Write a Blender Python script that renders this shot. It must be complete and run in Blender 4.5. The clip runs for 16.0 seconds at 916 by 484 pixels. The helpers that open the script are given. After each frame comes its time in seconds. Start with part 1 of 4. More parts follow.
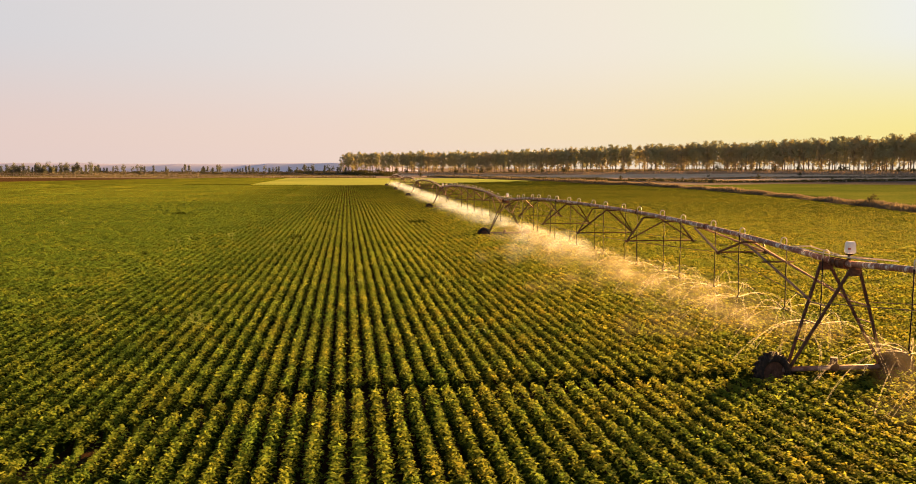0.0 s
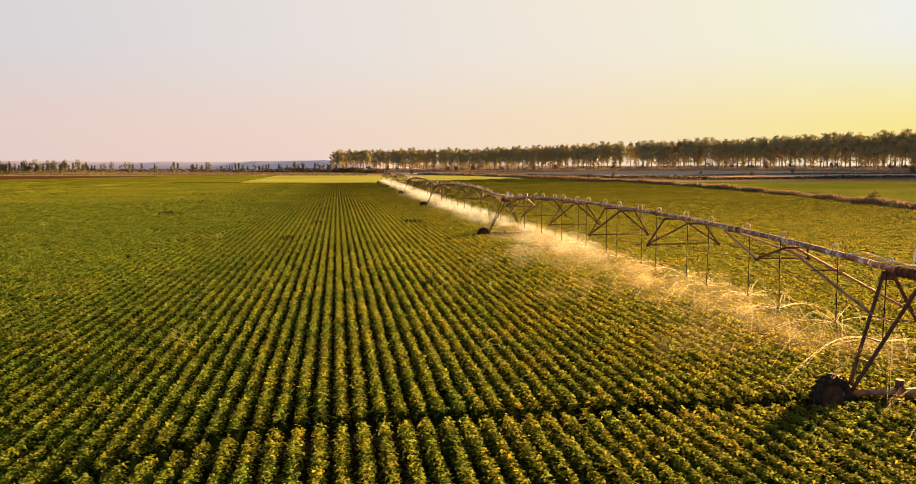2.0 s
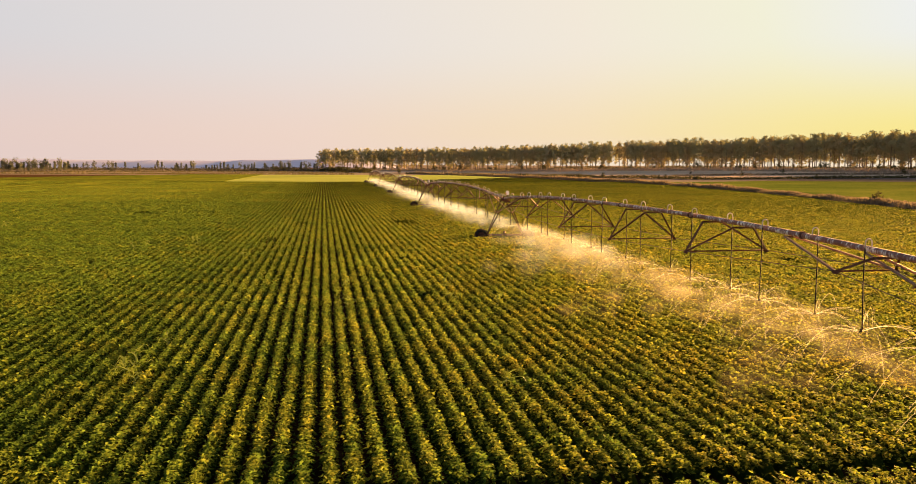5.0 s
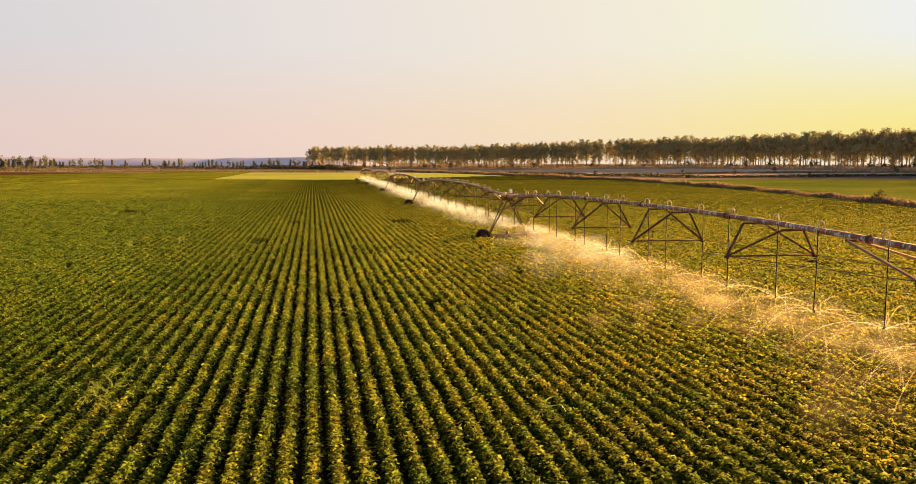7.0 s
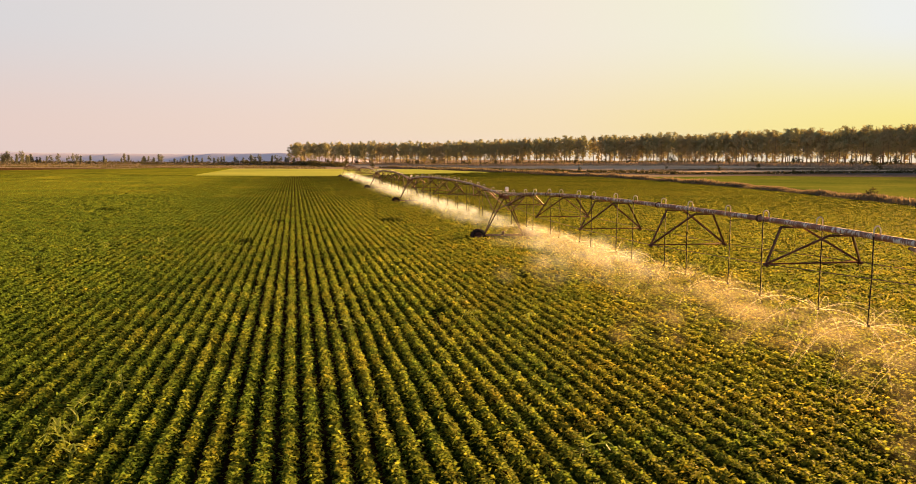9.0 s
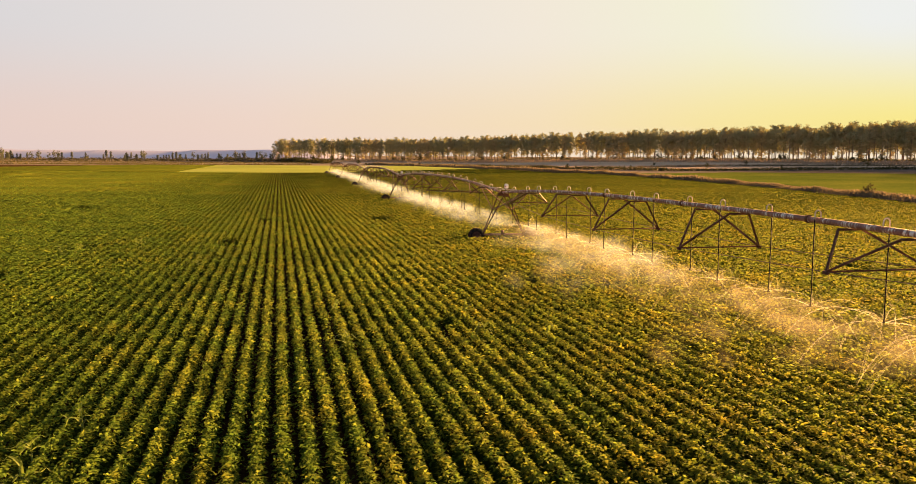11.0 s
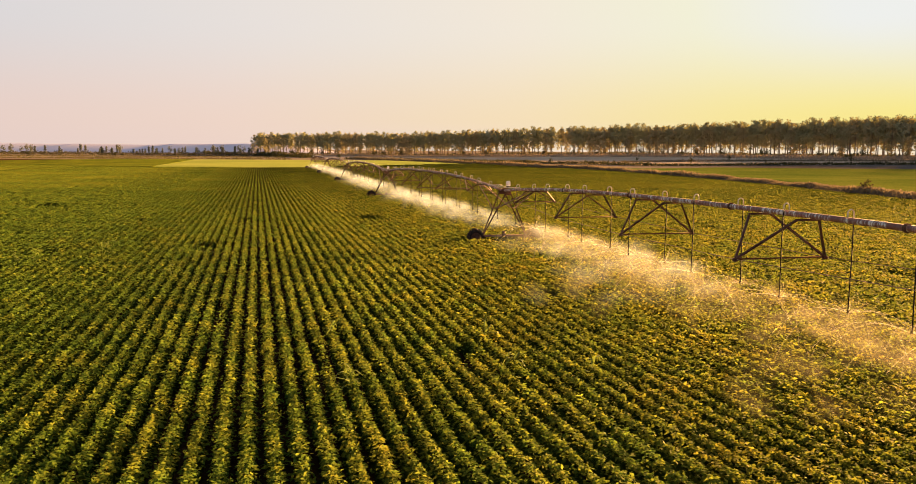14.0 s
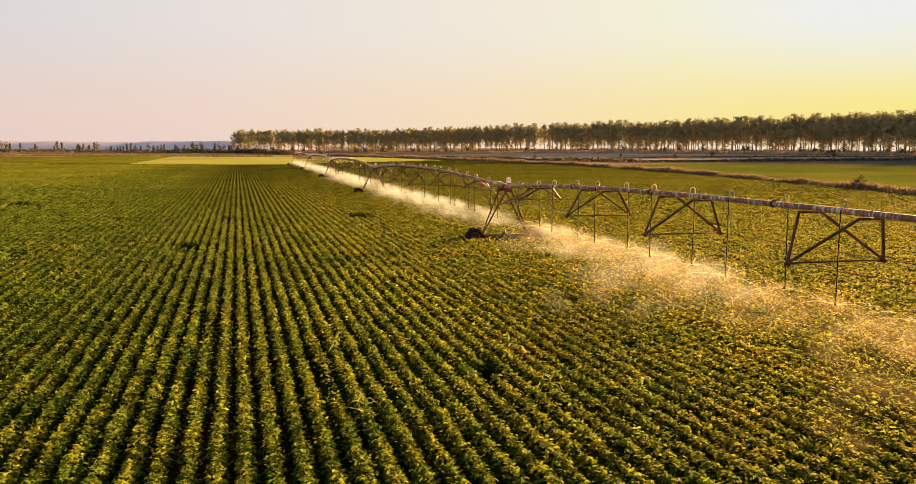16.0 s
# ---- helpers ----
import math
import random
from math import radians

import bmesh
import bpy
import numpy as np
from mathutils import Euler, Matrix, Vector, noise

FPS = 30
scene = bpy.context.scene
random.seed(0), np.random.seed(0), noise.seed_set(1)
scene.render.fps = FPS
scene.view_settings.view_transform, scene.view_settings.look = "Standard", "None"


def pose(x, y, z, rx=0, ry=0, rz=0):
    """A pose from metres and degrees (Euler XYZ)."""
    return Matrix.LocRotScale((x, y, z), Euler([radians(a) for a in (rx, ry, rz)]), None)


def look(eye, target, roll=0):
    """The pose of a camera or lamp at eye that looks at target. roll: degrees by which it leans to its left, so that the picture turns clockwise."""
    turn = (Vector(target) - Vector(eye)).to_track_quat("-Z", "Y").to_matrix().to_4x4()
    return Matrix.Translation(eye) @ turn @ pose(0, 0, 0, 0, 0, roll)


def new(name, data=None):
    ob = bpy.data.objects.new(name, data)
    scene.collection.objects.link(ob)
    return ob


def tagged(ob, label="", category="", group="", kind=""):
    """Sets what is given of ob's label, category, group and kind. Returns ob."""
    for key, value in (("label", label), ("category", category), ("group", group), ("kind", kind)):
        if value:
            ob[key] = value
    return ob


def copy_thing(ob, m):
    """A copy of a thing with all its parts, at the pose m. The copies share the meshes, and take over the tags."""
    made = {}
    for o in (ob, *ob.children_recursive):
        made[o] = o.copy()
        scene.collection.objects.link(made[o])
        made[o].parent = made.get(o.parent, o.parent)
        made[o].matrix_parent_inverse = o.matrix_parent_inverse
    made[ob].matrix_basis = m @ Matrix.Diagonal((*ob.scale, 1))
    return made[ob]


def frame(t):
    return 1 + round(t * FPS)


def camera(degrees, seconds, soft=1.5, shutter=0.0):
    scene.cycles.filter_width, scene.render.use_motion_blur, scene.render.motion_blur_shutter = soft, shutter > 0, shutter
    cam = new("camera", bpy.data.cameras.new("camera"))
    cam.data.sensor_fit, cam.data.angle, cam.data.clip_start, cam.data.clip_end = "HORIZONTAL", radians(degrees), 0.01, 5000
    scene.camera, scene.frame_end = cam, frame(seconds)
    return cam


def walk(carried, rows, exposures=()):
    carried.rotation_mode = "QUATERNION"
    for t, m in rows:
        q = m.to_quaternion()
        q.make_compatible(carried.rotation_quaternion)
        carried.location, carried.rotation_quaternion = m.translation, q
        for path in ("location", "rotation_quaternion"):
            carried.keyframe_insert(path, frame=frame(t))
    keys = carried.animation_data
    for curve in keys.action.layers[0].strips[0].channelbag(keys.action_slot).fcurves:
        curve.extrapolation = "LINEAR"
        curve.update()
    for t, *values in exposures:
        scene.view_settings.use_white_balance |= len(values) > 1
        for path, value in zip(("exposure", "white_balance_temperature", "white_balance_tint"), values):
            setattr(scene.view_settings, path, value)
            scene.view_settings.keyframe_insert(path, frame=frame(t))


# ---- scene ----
cam = camera(59.0, 16.0, soft=0.88)
PATH = [
    (0, (0.285, -11.623, 7.082), (0.556, -9.65, 6.899), 0.2),
    (0.5, (0.222, -10.749, 7.076), (0.499, -8.777, 6.889), 0.2),
    (1, (0.153, -9.952, 7.053), (0.436, -7.981, 6.867), 0.2),
    (1.5, (0.034, -9.185, 7.06), (0.323, -7.215, 6.871), 0.2),
    (2, (-0.04, -8.368, 7.118), (0.254, -6.399, 6.928), 0.1),
    (2.5, (-0.118, -7.459, 7.154), (0.184, -5.491, 6.964), 0.1),
    (3, (-0.112, -6.561, 7.076), (0.196, -4.595, 6.884), 0.2),
    (3.5, (-0.086, -5.637, 7.021), (0.226, -3.671, 6.829), 0.2),
    (4, (-0.047, -4.771, 6.967), (0.269, -2.805, 6.776), 0.2),
    (6.5, (-0.295, -0.262, 6.772), (0.05, 1.699, 6.58), 0.3),
    (7, (-0.465, 0.511, 6.761), (-0.113, 2.47, 6.566), 0.3),
    (7.5, (-0.614, 1.282, 6.763), (-0.251, 3.239, 6.564), 0.4),
    (8, (-0.731, 2.035, 6.779), (-0.356, 3.99, 6.578), 0.4),
    (8.5, (-0.844, 2.793, 6.8), (-0.456, 4.745, 6.598), 0.4),
    (9, (-0.88, 3.595, 6.798), (-0.485, 5.545, 6.594), 0.4),
    (11.5, (-1.114, 8.021, 6.678), (-0.676, 9.961, 6.464), 0.4),
    (12, (-1.15, 8.846, 6.688), (-0.705, 10.784, 6.472), 0.4),
    (12.5, (-1.186, 9.672, 6.682), (-0.734, 11.608, 6.465), 0.4),
    (13, (-1.195, 10.5, 6.694), (-0.736, 12.434, 6.477), 0.5),
    (13.5, (-1.224, 11.335, 6.694), (-0.756, 13.268, 6.474), 0.5),
    (14, (-1.287, 12.175, 6.706), (-0.809, 14.104, 6.481), 0.5),
    (14.5, (-1.399, 12.998, 6.679), (-0.911, 14.925, 6.454), 0.4),
    (15, (-1.497, 13.789, 6.646), (-0.999, 15.712, 6.418), 0.4),
    (15.5, (-1.56, 14.595, 6.577), (-1.05, 16.516, 6.348), 0.4),
    (16, (-1.623, 15.462, 6.539), (-1.101, 17.379, 6.307), 0.4),
]
walk(cam, [(t, look(eye, target, roll)) for t, eye, target, roll in PATH])

# ---- world, sun, exposure ----
SUN_AZ, SUN_EL = radians(51), radians(7.0)          # azimuth to the right of the row direction (+y)


def towards(az, el):
    return Vector((math.sin(az) * math.cos(el), math.cos(az) * math.cos(el), math.sin(el)))


sun_dir = towards(SUN_AZ, SUN_EL)
glow_dir = towards(radians(52), radians(17))            # middle of the bright haze over the sun

world = bpy.data.worlds.new("evening_sky")
scene.world = world
world.use_nodes = True
wn, wl = world.node_tree.nodes, world.node_tree.links
wn.clear()
sky = wn.new("ShaderNodeTexSky")
sky.sky_type = "NISHITA"
sky.sun_disc = False
sky.sun_elevation = SUN_EL
sky.sun_rotation = SUN_AZ
sky.air_density, sky.dust_density, sky.ozone_density = 1.0, 4.0, 1.0


def sky_ramp(stops):
    r = wn.new("ShaderNodeValToRGB")
    while len(r.color_ramp.elements) < len(stops):
        r.color_ramp.elements.new(0.5)
    for e, (p, c) in zip(r.color_ramp.elements, stops):
        e.position, e.color = p, (*c, 1)
    return r


def sky_math(op, a, b, clamp=False):
    m = wn.new("ShaderNodeMath")
    m.operation, m.use_clamp = op, clamp
    for k, v in enumerate((a, b)):
        if isinstance(v, (int, float)):
            m.inputs[k].default_value = v
        else:
            wl.new(v, m.inputs[k])
    return m.outputs[0]


def sky_mix(fac, a, b):
    m = wn.new("ShaderNodeMix")
    m.data_type = "RGBA"
    wl.new(fac, m.inputs[0])
    wl.new(a, m.inputs[6])
    wl.new(b, m.inputs[7])
    return m.outputs[2]


# evening haze: warm round the low sun, rose away from it, clearing to the physical sky higher up
way = wn.new("ShaderNodeTexCoord").outputs["Generated"]
sep = wn.new("ShaderNodeSeparateXYZ")
wl.new(way, sep.inputs[0])
dot = wn.new("ShaderNodeVectorMath")
dot.operation = "DOT_PRODUCT"
wl.new(way, dot.inputs[0])
dot.inputs[1].default_value = glow_dir
away = sky_math("DIVIDE", sky_math("ARCCOSINE", dot.outputs["Value"], 0.0), math.pi)      # 0 at the sun, 1 opposite
low = sky_ramp([(0.0, (0.97, 0.80, 0.14)), (0.08, (0.96, 0.82, 0.20)), (0.14, (0.94, 0.79, 0.34)), (0.20, (0.92, 0.74, 0.48)), (0.30, (0.86, 0.67, 0.57)),
                (0.48, (0.74, 0.58, 0.56)), (1.0, (0.78, 0.66, 0.66))])
high = sky_ramp([(0.0, (0.86, 0.87, 0.86)), (0.085, (0.86, 0.87, 0.84)), (0.13, (0.89, 0.87, 0.68)), (0.19, (0.89, 0.81, 0.69)), (0.28, (0.81, 0.75, 0.71)),
                 (0.46, (0.62, 0.62, 0.67)), (1.0, (0.68, 0.66, 0.72))])
rim = sky_ramp([(0.0, (0.93, 0.80, 0.55)), (0.2, (0.91, 0.74, 0.56)), (0.32, (0.84, 0.65, 0.57)), (0.48, (0.73, 0.58, 0.56)), (1.0, (0.78, 0.66, 0.66))])
wl.new(away, rim.inputs[0])
wl.new(away, low.inputs[0])
wl.new(away, high.inputs[0])
lift = wn.new("ShaderNodeMapRange")
lift.interpolation_type = "SMOOTHSTEP"
lift.inputs[1].default_value, lift.inputs[2].default_value = 0.025, 0.15
wl.new(sep.outputs[2], lift.inputs[0])
clear = wn.new("ShaderNodeMapRange")
clear.interpolation_type = "SMOOTHSTEP"
clear.inputs[1].default_value, clear.inputs[2].default_value = 0.24, 0.5
wl.new(sep.outputs[2], clear.inputs[0])
edge = wn.new("ShaderNodeMapRange")
edge.interpolation_type = "SMOOTHSTEP"
edge.inputs[1].default_value, edge.inputs[2].default_value = 0.005, 0.04
wl.new(sep.outputs[2], edge.inputs[0])
haze = sky_mix(lift.outputs[0], sky_mix(edge.outputs[0], rim.outputs[0], low.outputs[0]), high.outputs[0])
thin = wn.new("ShaderNodeVectorMath")
thin.operation = "SCALE"
thin.inputs["Scale"].default_value = 0.16
wl.new(sky.outputs["Color"], thin.inputs[0])
scene.cycles.transparent_max_bounces = 64
bg = wn.new("ShaderNodeBackground")
bg.inputs["Strength"].default_value = 0.183
out = wn.new("ShaderNodeOutputWorld")
wl.new(sky_mix(clear.outputs[0], haze, thin.outputs[0]), bg.inputs["Color"])
wl.new(bg.outputs["Background"], out.inputs["Surface"])

sun = new("sun", bpy.data.lights.new("sun", "SUN"))
sun.data.energy = 13.0
sun.data.angle = radians(2.5)
sun.data.color = (1.0, 0.51, 0.155)
sun.matrix_world = look((0, 0, 0), -sun_dir)

scene.view_settings.exposure = 2.45

# ---- materials ----
def material(name):
    m = bpy.data.materials.new(name)
    m.use_nodes = True
    nt = m.node_tree
    return m, nt.nodes, nt.links, nt.nodes["Principled BSDF"]


def ramp(nodes, stops):
    r = nodes.new("ShaderNodeValToRGB")
    while len(r.color_ramp.elements) < len(stops):
        r.color_ramp.elements.new(0.5)
    for e, (p, c) in zip(r.color_ramp.elements, stops):
        e.position, e.color = p, (*c, 1)
    return r


def noise_tex(nodes, links, scale, detail=4.0, rough=0.6, coords="Object"):
    tc = nodes.new("ShaderNodeTexCoord")
    n = nodes.new("ShaderNodeTexNoise")
    n.inputs["Scale"].default_value = scale
    n.inputs["Detail"].default_value = detail
    n.inputs["Roughness"].default_value = rough
    links.new(tc.outputs[coords], n.inputs["Vector"])
    return n


def two_scale(name, dark, mid, light, big, small, roughness=0.8, bump=0.3, bump_dist=0.02, metal=0.0, spec=0.3, through_light=0.0):
    """A surface with a broad stain and a fine grain, and relief from the grain."""
    m, n, l, p = material(name)
    a, b = noise_tex(n, l, big, 3), noise_tex(n, l, small, 5)
    mix = n.new("ShaderNodeMath")
    mix.operation = "MULTIPLY_ADD"
    l.new(a.outputs["Fac"], mix.inputs[0])
    mix.inputs[1].default_value = 0.55
    half = n.new("ShaderNodeMath")
    half.operation = "MULTIPLY"
    l.new(b.outputs["Fac"], half.inputs[0])
    half.inputs[1].default_value = 0.45
    l.new(half.outputs[0], mix.inputs[2])
    r = ramp(n, [(0.36, dark), (0.5, mid), (0.64, light)])
    l.new(mix.outputs[0], r.inputs["Fac"])
    l.new(r.outputs["Color"], p.inputs["Base Color"])
    p.inputs["Roughness"].default_value = roughness
    p.inputs["Metallic"].default_value = metal
    p.inputs["Specular IOR Level"].default_value = spec
    if bump:
        bp = n.new("ShaderNodeBump")
        bp.inputs["Strength"].default_value = bump
        bp.inputs["Distance"].default_value = bump_dist
        l.new(b.outputs["Fac"], bp.inputs["Height"])
        l.new(bp.outputs["Normal"], p.inputs["Normal"])
    if through_light:
        t = n.new("ShaderNodeBsdfTranslucent")
        l.new(r.outputs["Color"], t.inputs["Color"])
        s = n.new("ShaderNodeMixShader")
        s.inputs[0].default_value = through_light
        l.new(p.outputs[0], s.inputs[1])
        l.new(t.outputs[0], s.inputs[2])
        l.new(s.outputs[0], n["Material Output"].inputs["Surface"])
    return m


def leaf_material(name, stops, through_light=0.4, patch=0.08, roughness=0.55, spec=0.25, greener_west=0.0):
    """Leaves: a colour for each leaf, drifting over broad patches, with light coming through the blade."""
    m, n, l, p = material(name)
    geo = n.new("ShaderNodeNewGeometry")
    broad = noise_tex(n, l, patch, 3)
    add = n.new("ShaderNodeMath")
    add.operation = "MULTIPLY_ADD"
    l.new(geo.outputs["Random Per Island"], add.inputs[0])
    add.inputs[1].default_value = 0.20
    sub = n.new("ShaderNodeMath")
    sub.operation = "MULTIPLY_ADD"
    l.new(broad.outputs["Fac"], sub.inputs[0])
    sub.inputs[1].default_value = 0.9
    sub.inputs[2].default_value = -0.07
    l.new(sub.outputs[0], add.inputs[2])
    r = ramp(n, stops)
    l.new(add.outputs[0], r.inputs["Fac"])
    if greener_west:
        # greener, darker leaves west, yellower east; partly the sun's glow put into the colour
        xyz = n.new("ShaderNodeSeparateXYZ")
        tc = n.new("ShaderNodeTexCoord")
        l.new(tc.outputs["Object"], xyz.inputs[0])
        side_tone = n.new("ShaderNodeMapRange")
        side_tone.interpolation_type = "SMOOTHSTEP"
        for k, v in zip((1, 2, 3, 4), (-20.0, 17.0, -greener_west, 0.75 * greener_west)):
            side_tone.inputs[k].default_value = v
        l.new(xyz.outputs[0], side_tone.inputs[0])
        both = n.new("ShaderNodeMath")
        l.new(add.outputs[0], both.inputs[0])
        l.new(side_tone.outputs[0], both.inputs[1])
        l.new(both.outputs[0], r.inputs["Fac"])
    l.new(r.outputs["Color"], p.inputs["Base Color"])
    p.inputs["Roughness"].default_value = roughness
    p.inputs["Specular IOR Level"].default_value = spec
    tr = n.new("ShaderNodeBsdfTranslucent")
    l.new(r.outputs["Color"], tr.inputs["Color"])
    ms = n.new("ShaderNodeMixShader")
    ms.inputs[0].default_value = through_light
    l.new(p.outputs[0], ms.inputs[1])
    l.new(tr.outputs[0], ms.inputs[2])
    l.new(ms.outputs[0], n["Material Output"].inputs["Surface"])
    return m


M_SOY = leaf_material("soybean_leaf", [(0.0, (0.046, 0.099, 0.018)), (0.35, (0.095, 0.157, 0.022)),
                                       (0.65, (0.190, 0.210, 0.026)), (0.95, (0.325, 0.252, 0.031))], 0.46, 0.6, 0.8, 0.02, 0.16)
# darker than the leaves: the shade deep in a row is in this colour
M_HULL = two_scale("shade_dark_foliage", (0.024, 0.048, 0.011), (0.049, 0.076, 0.013), (0.088, 0.104, 0.016), 0.5, 9.0, 1.0, 1.0, 0.08, 0.0, 0.0, 0.4)
M_FARCROP = two_scale("far_foliage", (0.042, 0.066, 0.011), (0.076, 0.095, 0.014), (0.122, 0.127, 0.018), 0.05, 2.6, 1.0, 1.0, 0.15, 0.0, 0.0, 0.2)
# greener, darker western copy of far_foliage, partly dimmer light put into the colour
M_GREENCROP = two_scale("darker_far_foliage", (0.028, 0.049, 0.009), (0.053, 0.072, 0.011), (0.088, 0.098, 0.014), 0.05, 2.6, 1.0, 1.0, 0.15, 0.0, 0.0, 0.2)
M_YELLOW = two_scale("light_crop", (0.155, 0.205, 0.055), (0.20, 0.25, 0.066), (0.25, 0.29, 0.08), 0.02, 0.9, 1.0, 0.6, 0.1, 0.0, 0.0)
M_GREEN2 = two_scale("green_meadow", (0.045, 0.075, 0.016), (0.078, 0.108, 0.022), (0.12, 0.138, 0.03), 0.03, 1.2, 1.0, 0.6, 0.1, 0.0, 0.0)
M_SOIL = two_scale("soil", (0.026, 0.016, 0.009), (0.045, 0.028, 0.016), (0.075, 0.047, 0.027), 0.4, 6.0, 1.0, 0.7, 0.04, 0.0, 0.0)
M_DRYLAND = two_scale("dry_land", (0.10, 0.088, 0.085), (0.15, 0.132, 0.126), (0.21, 0.184, 0.17), 0.012, 0.25, 1.0, 0.5, 0.2, 0.0, 0.0)
M_STRAW = two_scale("pale_pasture", (0.50, 0.37, 0.27), (0.60, 0.455, 0.335), (0.69, 0.54, 0.41), 0.035, 0.4, 1.0, 0.6, 0.15, 0.0, 0.0)
M_BANK = leaf_material("dry_grass", [(0.0, (0.115, 0.095, 0.066)), (0.45, (0.17, 0.14, 0.096)), (0.75, (0.215, 0.175, 0.12)), (1.0, (0.14, 0.14, 0.07))], 0.2, 0.05, 0.8, 0.0)
M_PALEGRASS = leaf_material("pale_dry_grass", [(0.0, (0.22, 0.175, 0.13)), (0.5, (0.33, 0.265, 0.20)), (1.0, (0.43, 0.35, 0.265))], 0.15, 0.02, 0.9, 0.0)
M_BUSH = leaf_material("bush_leaf", [(0.0, (0.045, 0.050, 0.024)), (0.5, (0.09, 0.085, 0.038)), (1.0, (0.16, 0.125, 0.058))], 0.15, 0.05, 0.8, 0.0)
# both poplar colours are paler than real leaves: distance haze is mixed in
M_TREE = leaf_material("hazed_poplar_leaf", [(0.0, (0.265, 0.272, 0.155)), (0.5, (0.335, 0.335, 0.188)), (1.0, (0.40, 0.38, 0.215))], 0.05, 0.02, 0.8, 0.0)
M_TREE2 = leaf_material("hazed_autumn_poplar_leaf", [(0.0, (0.28, 0.265, 0.15)), (0.5, (0.36, 0.325, 0.185)), (1.0, (0.42, 0.37, 0.21))], 0.05, 0.02, 0.8, 0.0)
M_FARTREE = leaf_material("dusky_leaf", [(0.0, (0.06, 0.075, 0.07)), (0.5, (0.10, 0.112, 0.085)), (1.0, (0.15, 0.148, 0.095))], 0.3, 0.02, 0.8, 0.0)
M_BARK = two_scale("bark", (0.10, 0.08, 0.07), (0.16, 0.13, 0.115), (0.23, 0.19, 0.17), 0.3, 5.0, 1.0, 0.6, 0.05, 0.0, 0.0)
# the pale blue base colour carries part of the distance haze
M_HILL = two_scale("hazed_far_hill", (0.36, 0.36, 0.47), (0.39, 0.385, 0.49), (0.42, 0.41, 0.51), 0.002, 0.01, 1.0, 0, 0, 0.0, 0.0)
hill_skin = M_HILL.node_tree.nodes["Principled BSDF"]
hill_skin.inputs["Emission Color"].default_value = (0.74, 0.70, 0.92, 1)      # distance haze put on as a faint glow of the hills
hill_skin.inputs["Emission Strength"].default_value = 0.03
M_MAIZE = leaf_material("maize_leaf", [(0.0, (0.10, 0.16, 0.025)), (0.5, (0.155, 0.205, 0.036)), (1.0, (0.21, 0.235, 0.047))], 0.45)

def pipe_material():
    """Old zinc worn through to rust: pale bands and runs across a brown pipe."""
    m, n, l, p = material("weathered_galvanised_pipe")
    tc = n.new("ShaderNodeTexCoord")
    facs = []
    for scale, size in (((1.0, 1.0, 1.0), 3.2), ((2.5, 9.0, 2.5), 1.6)):
        mp = n.new("ShaderNodeMapping")
        mp.inputs["Scale"].default_value = scale
        t = n.new("ShaderNodeTexNoise")
        t.inputs["Scale"].default_value, t.inputs["Detail"].default_value = size, 5
        l.new(tc.outputs["Object"], mp.inputs["Vector"])
        l.new(mp.outputs[0], t.inputs["Vector"])
        facs.append(t.outputs["Fac"])
    mul = n.new("ShaderNodeMath")
    mul.operation = "MULTIPLY"
    l.new(facs[0], mul.inputs[0])
    l.new(facs[1], mul.inputs[1])
    r = ramp(n, [(0.18, (0.18, 0.072, 0.058)), (0.25, (0.27, 0.13, 0.112)), (0.29, (0.33, 0.24, 0.225)), (0.325, (0.70, 0.66, 0.65))])
    l.new(mul.outputs[0], r.inputs["Fac"])
    l.new(r.outputs["Color"], p.inputs["Base Color"])
    p.inputs["Roughness"].default_value, p.inputs["Metallic"].default_value = 0.6, 0.0
    return m


M_STEEL = pipe_material()
M_BEAM = two_scale("brown_steel_beam", (0.16, 0.09, 0.07), (0.26, 0.165, 0.135), (0.36, 0.25, 0.21), 2.0, 12.0, 0.75, 0.15, 0.003, 0.1, 0.2)
M_RUST = two_scale("rusty_steel", (0.05, 0.023, 0.016), (0.09, 0.045, 0.031), (0.16, 0.086, 0.06), 2.0, 14.0, 0.8, 0.25, 0.004, 0.1, 0.25)
M_ROD = two_scale("dark_steel_rod", (0.05, 0.035, 0.03), (0.085, 0.06, 0.05), (0.14, 0.10, 0.085), 2.0, 10.0, 0.6, 0, 0, 0.4, 0.4)
M_ZINC = two_scale("galvanised_zinc", (0.34, 0.33, 0.33), (0.48, 0.47, 0.46), (0.62, 0.61, 0.60), 3.0, 18.0, 0.65, 0.1, 0.002, 0.15, 0.3)
M_HOSE = two_scale("black_hose", (0.012, 0.011, 0.011), (0.022, 0.019, 0.018), (0.04, 0.034, 0.03), 4.0, 20.0, 0.9, 0, 0, 0.0, 0.1)
M_WHITE = two_scale("white_plastic", (0.82, 0.82, 0.83), (0.88, 0.88, 0.88), (0.92, 0.92, 0.91), 3.0, 16.0, 0.4, 0, 0)
M_RED = two_scale("faded_red_print", (0.42, 0.09, 0.05), (0.5, 0.12, 0.07), (0.55, 0.17, 0.1), 9.0, 40.0, 0.5, 0, 0)
M_RUBBER = two_scale("muddy_rubber", (0.010, 0.009, 0.009), (0.020, 0.016, 0.015), (0.065, 0.038, 0.025), 4.0, 16.0, 0.85, 0.4, 0.01)


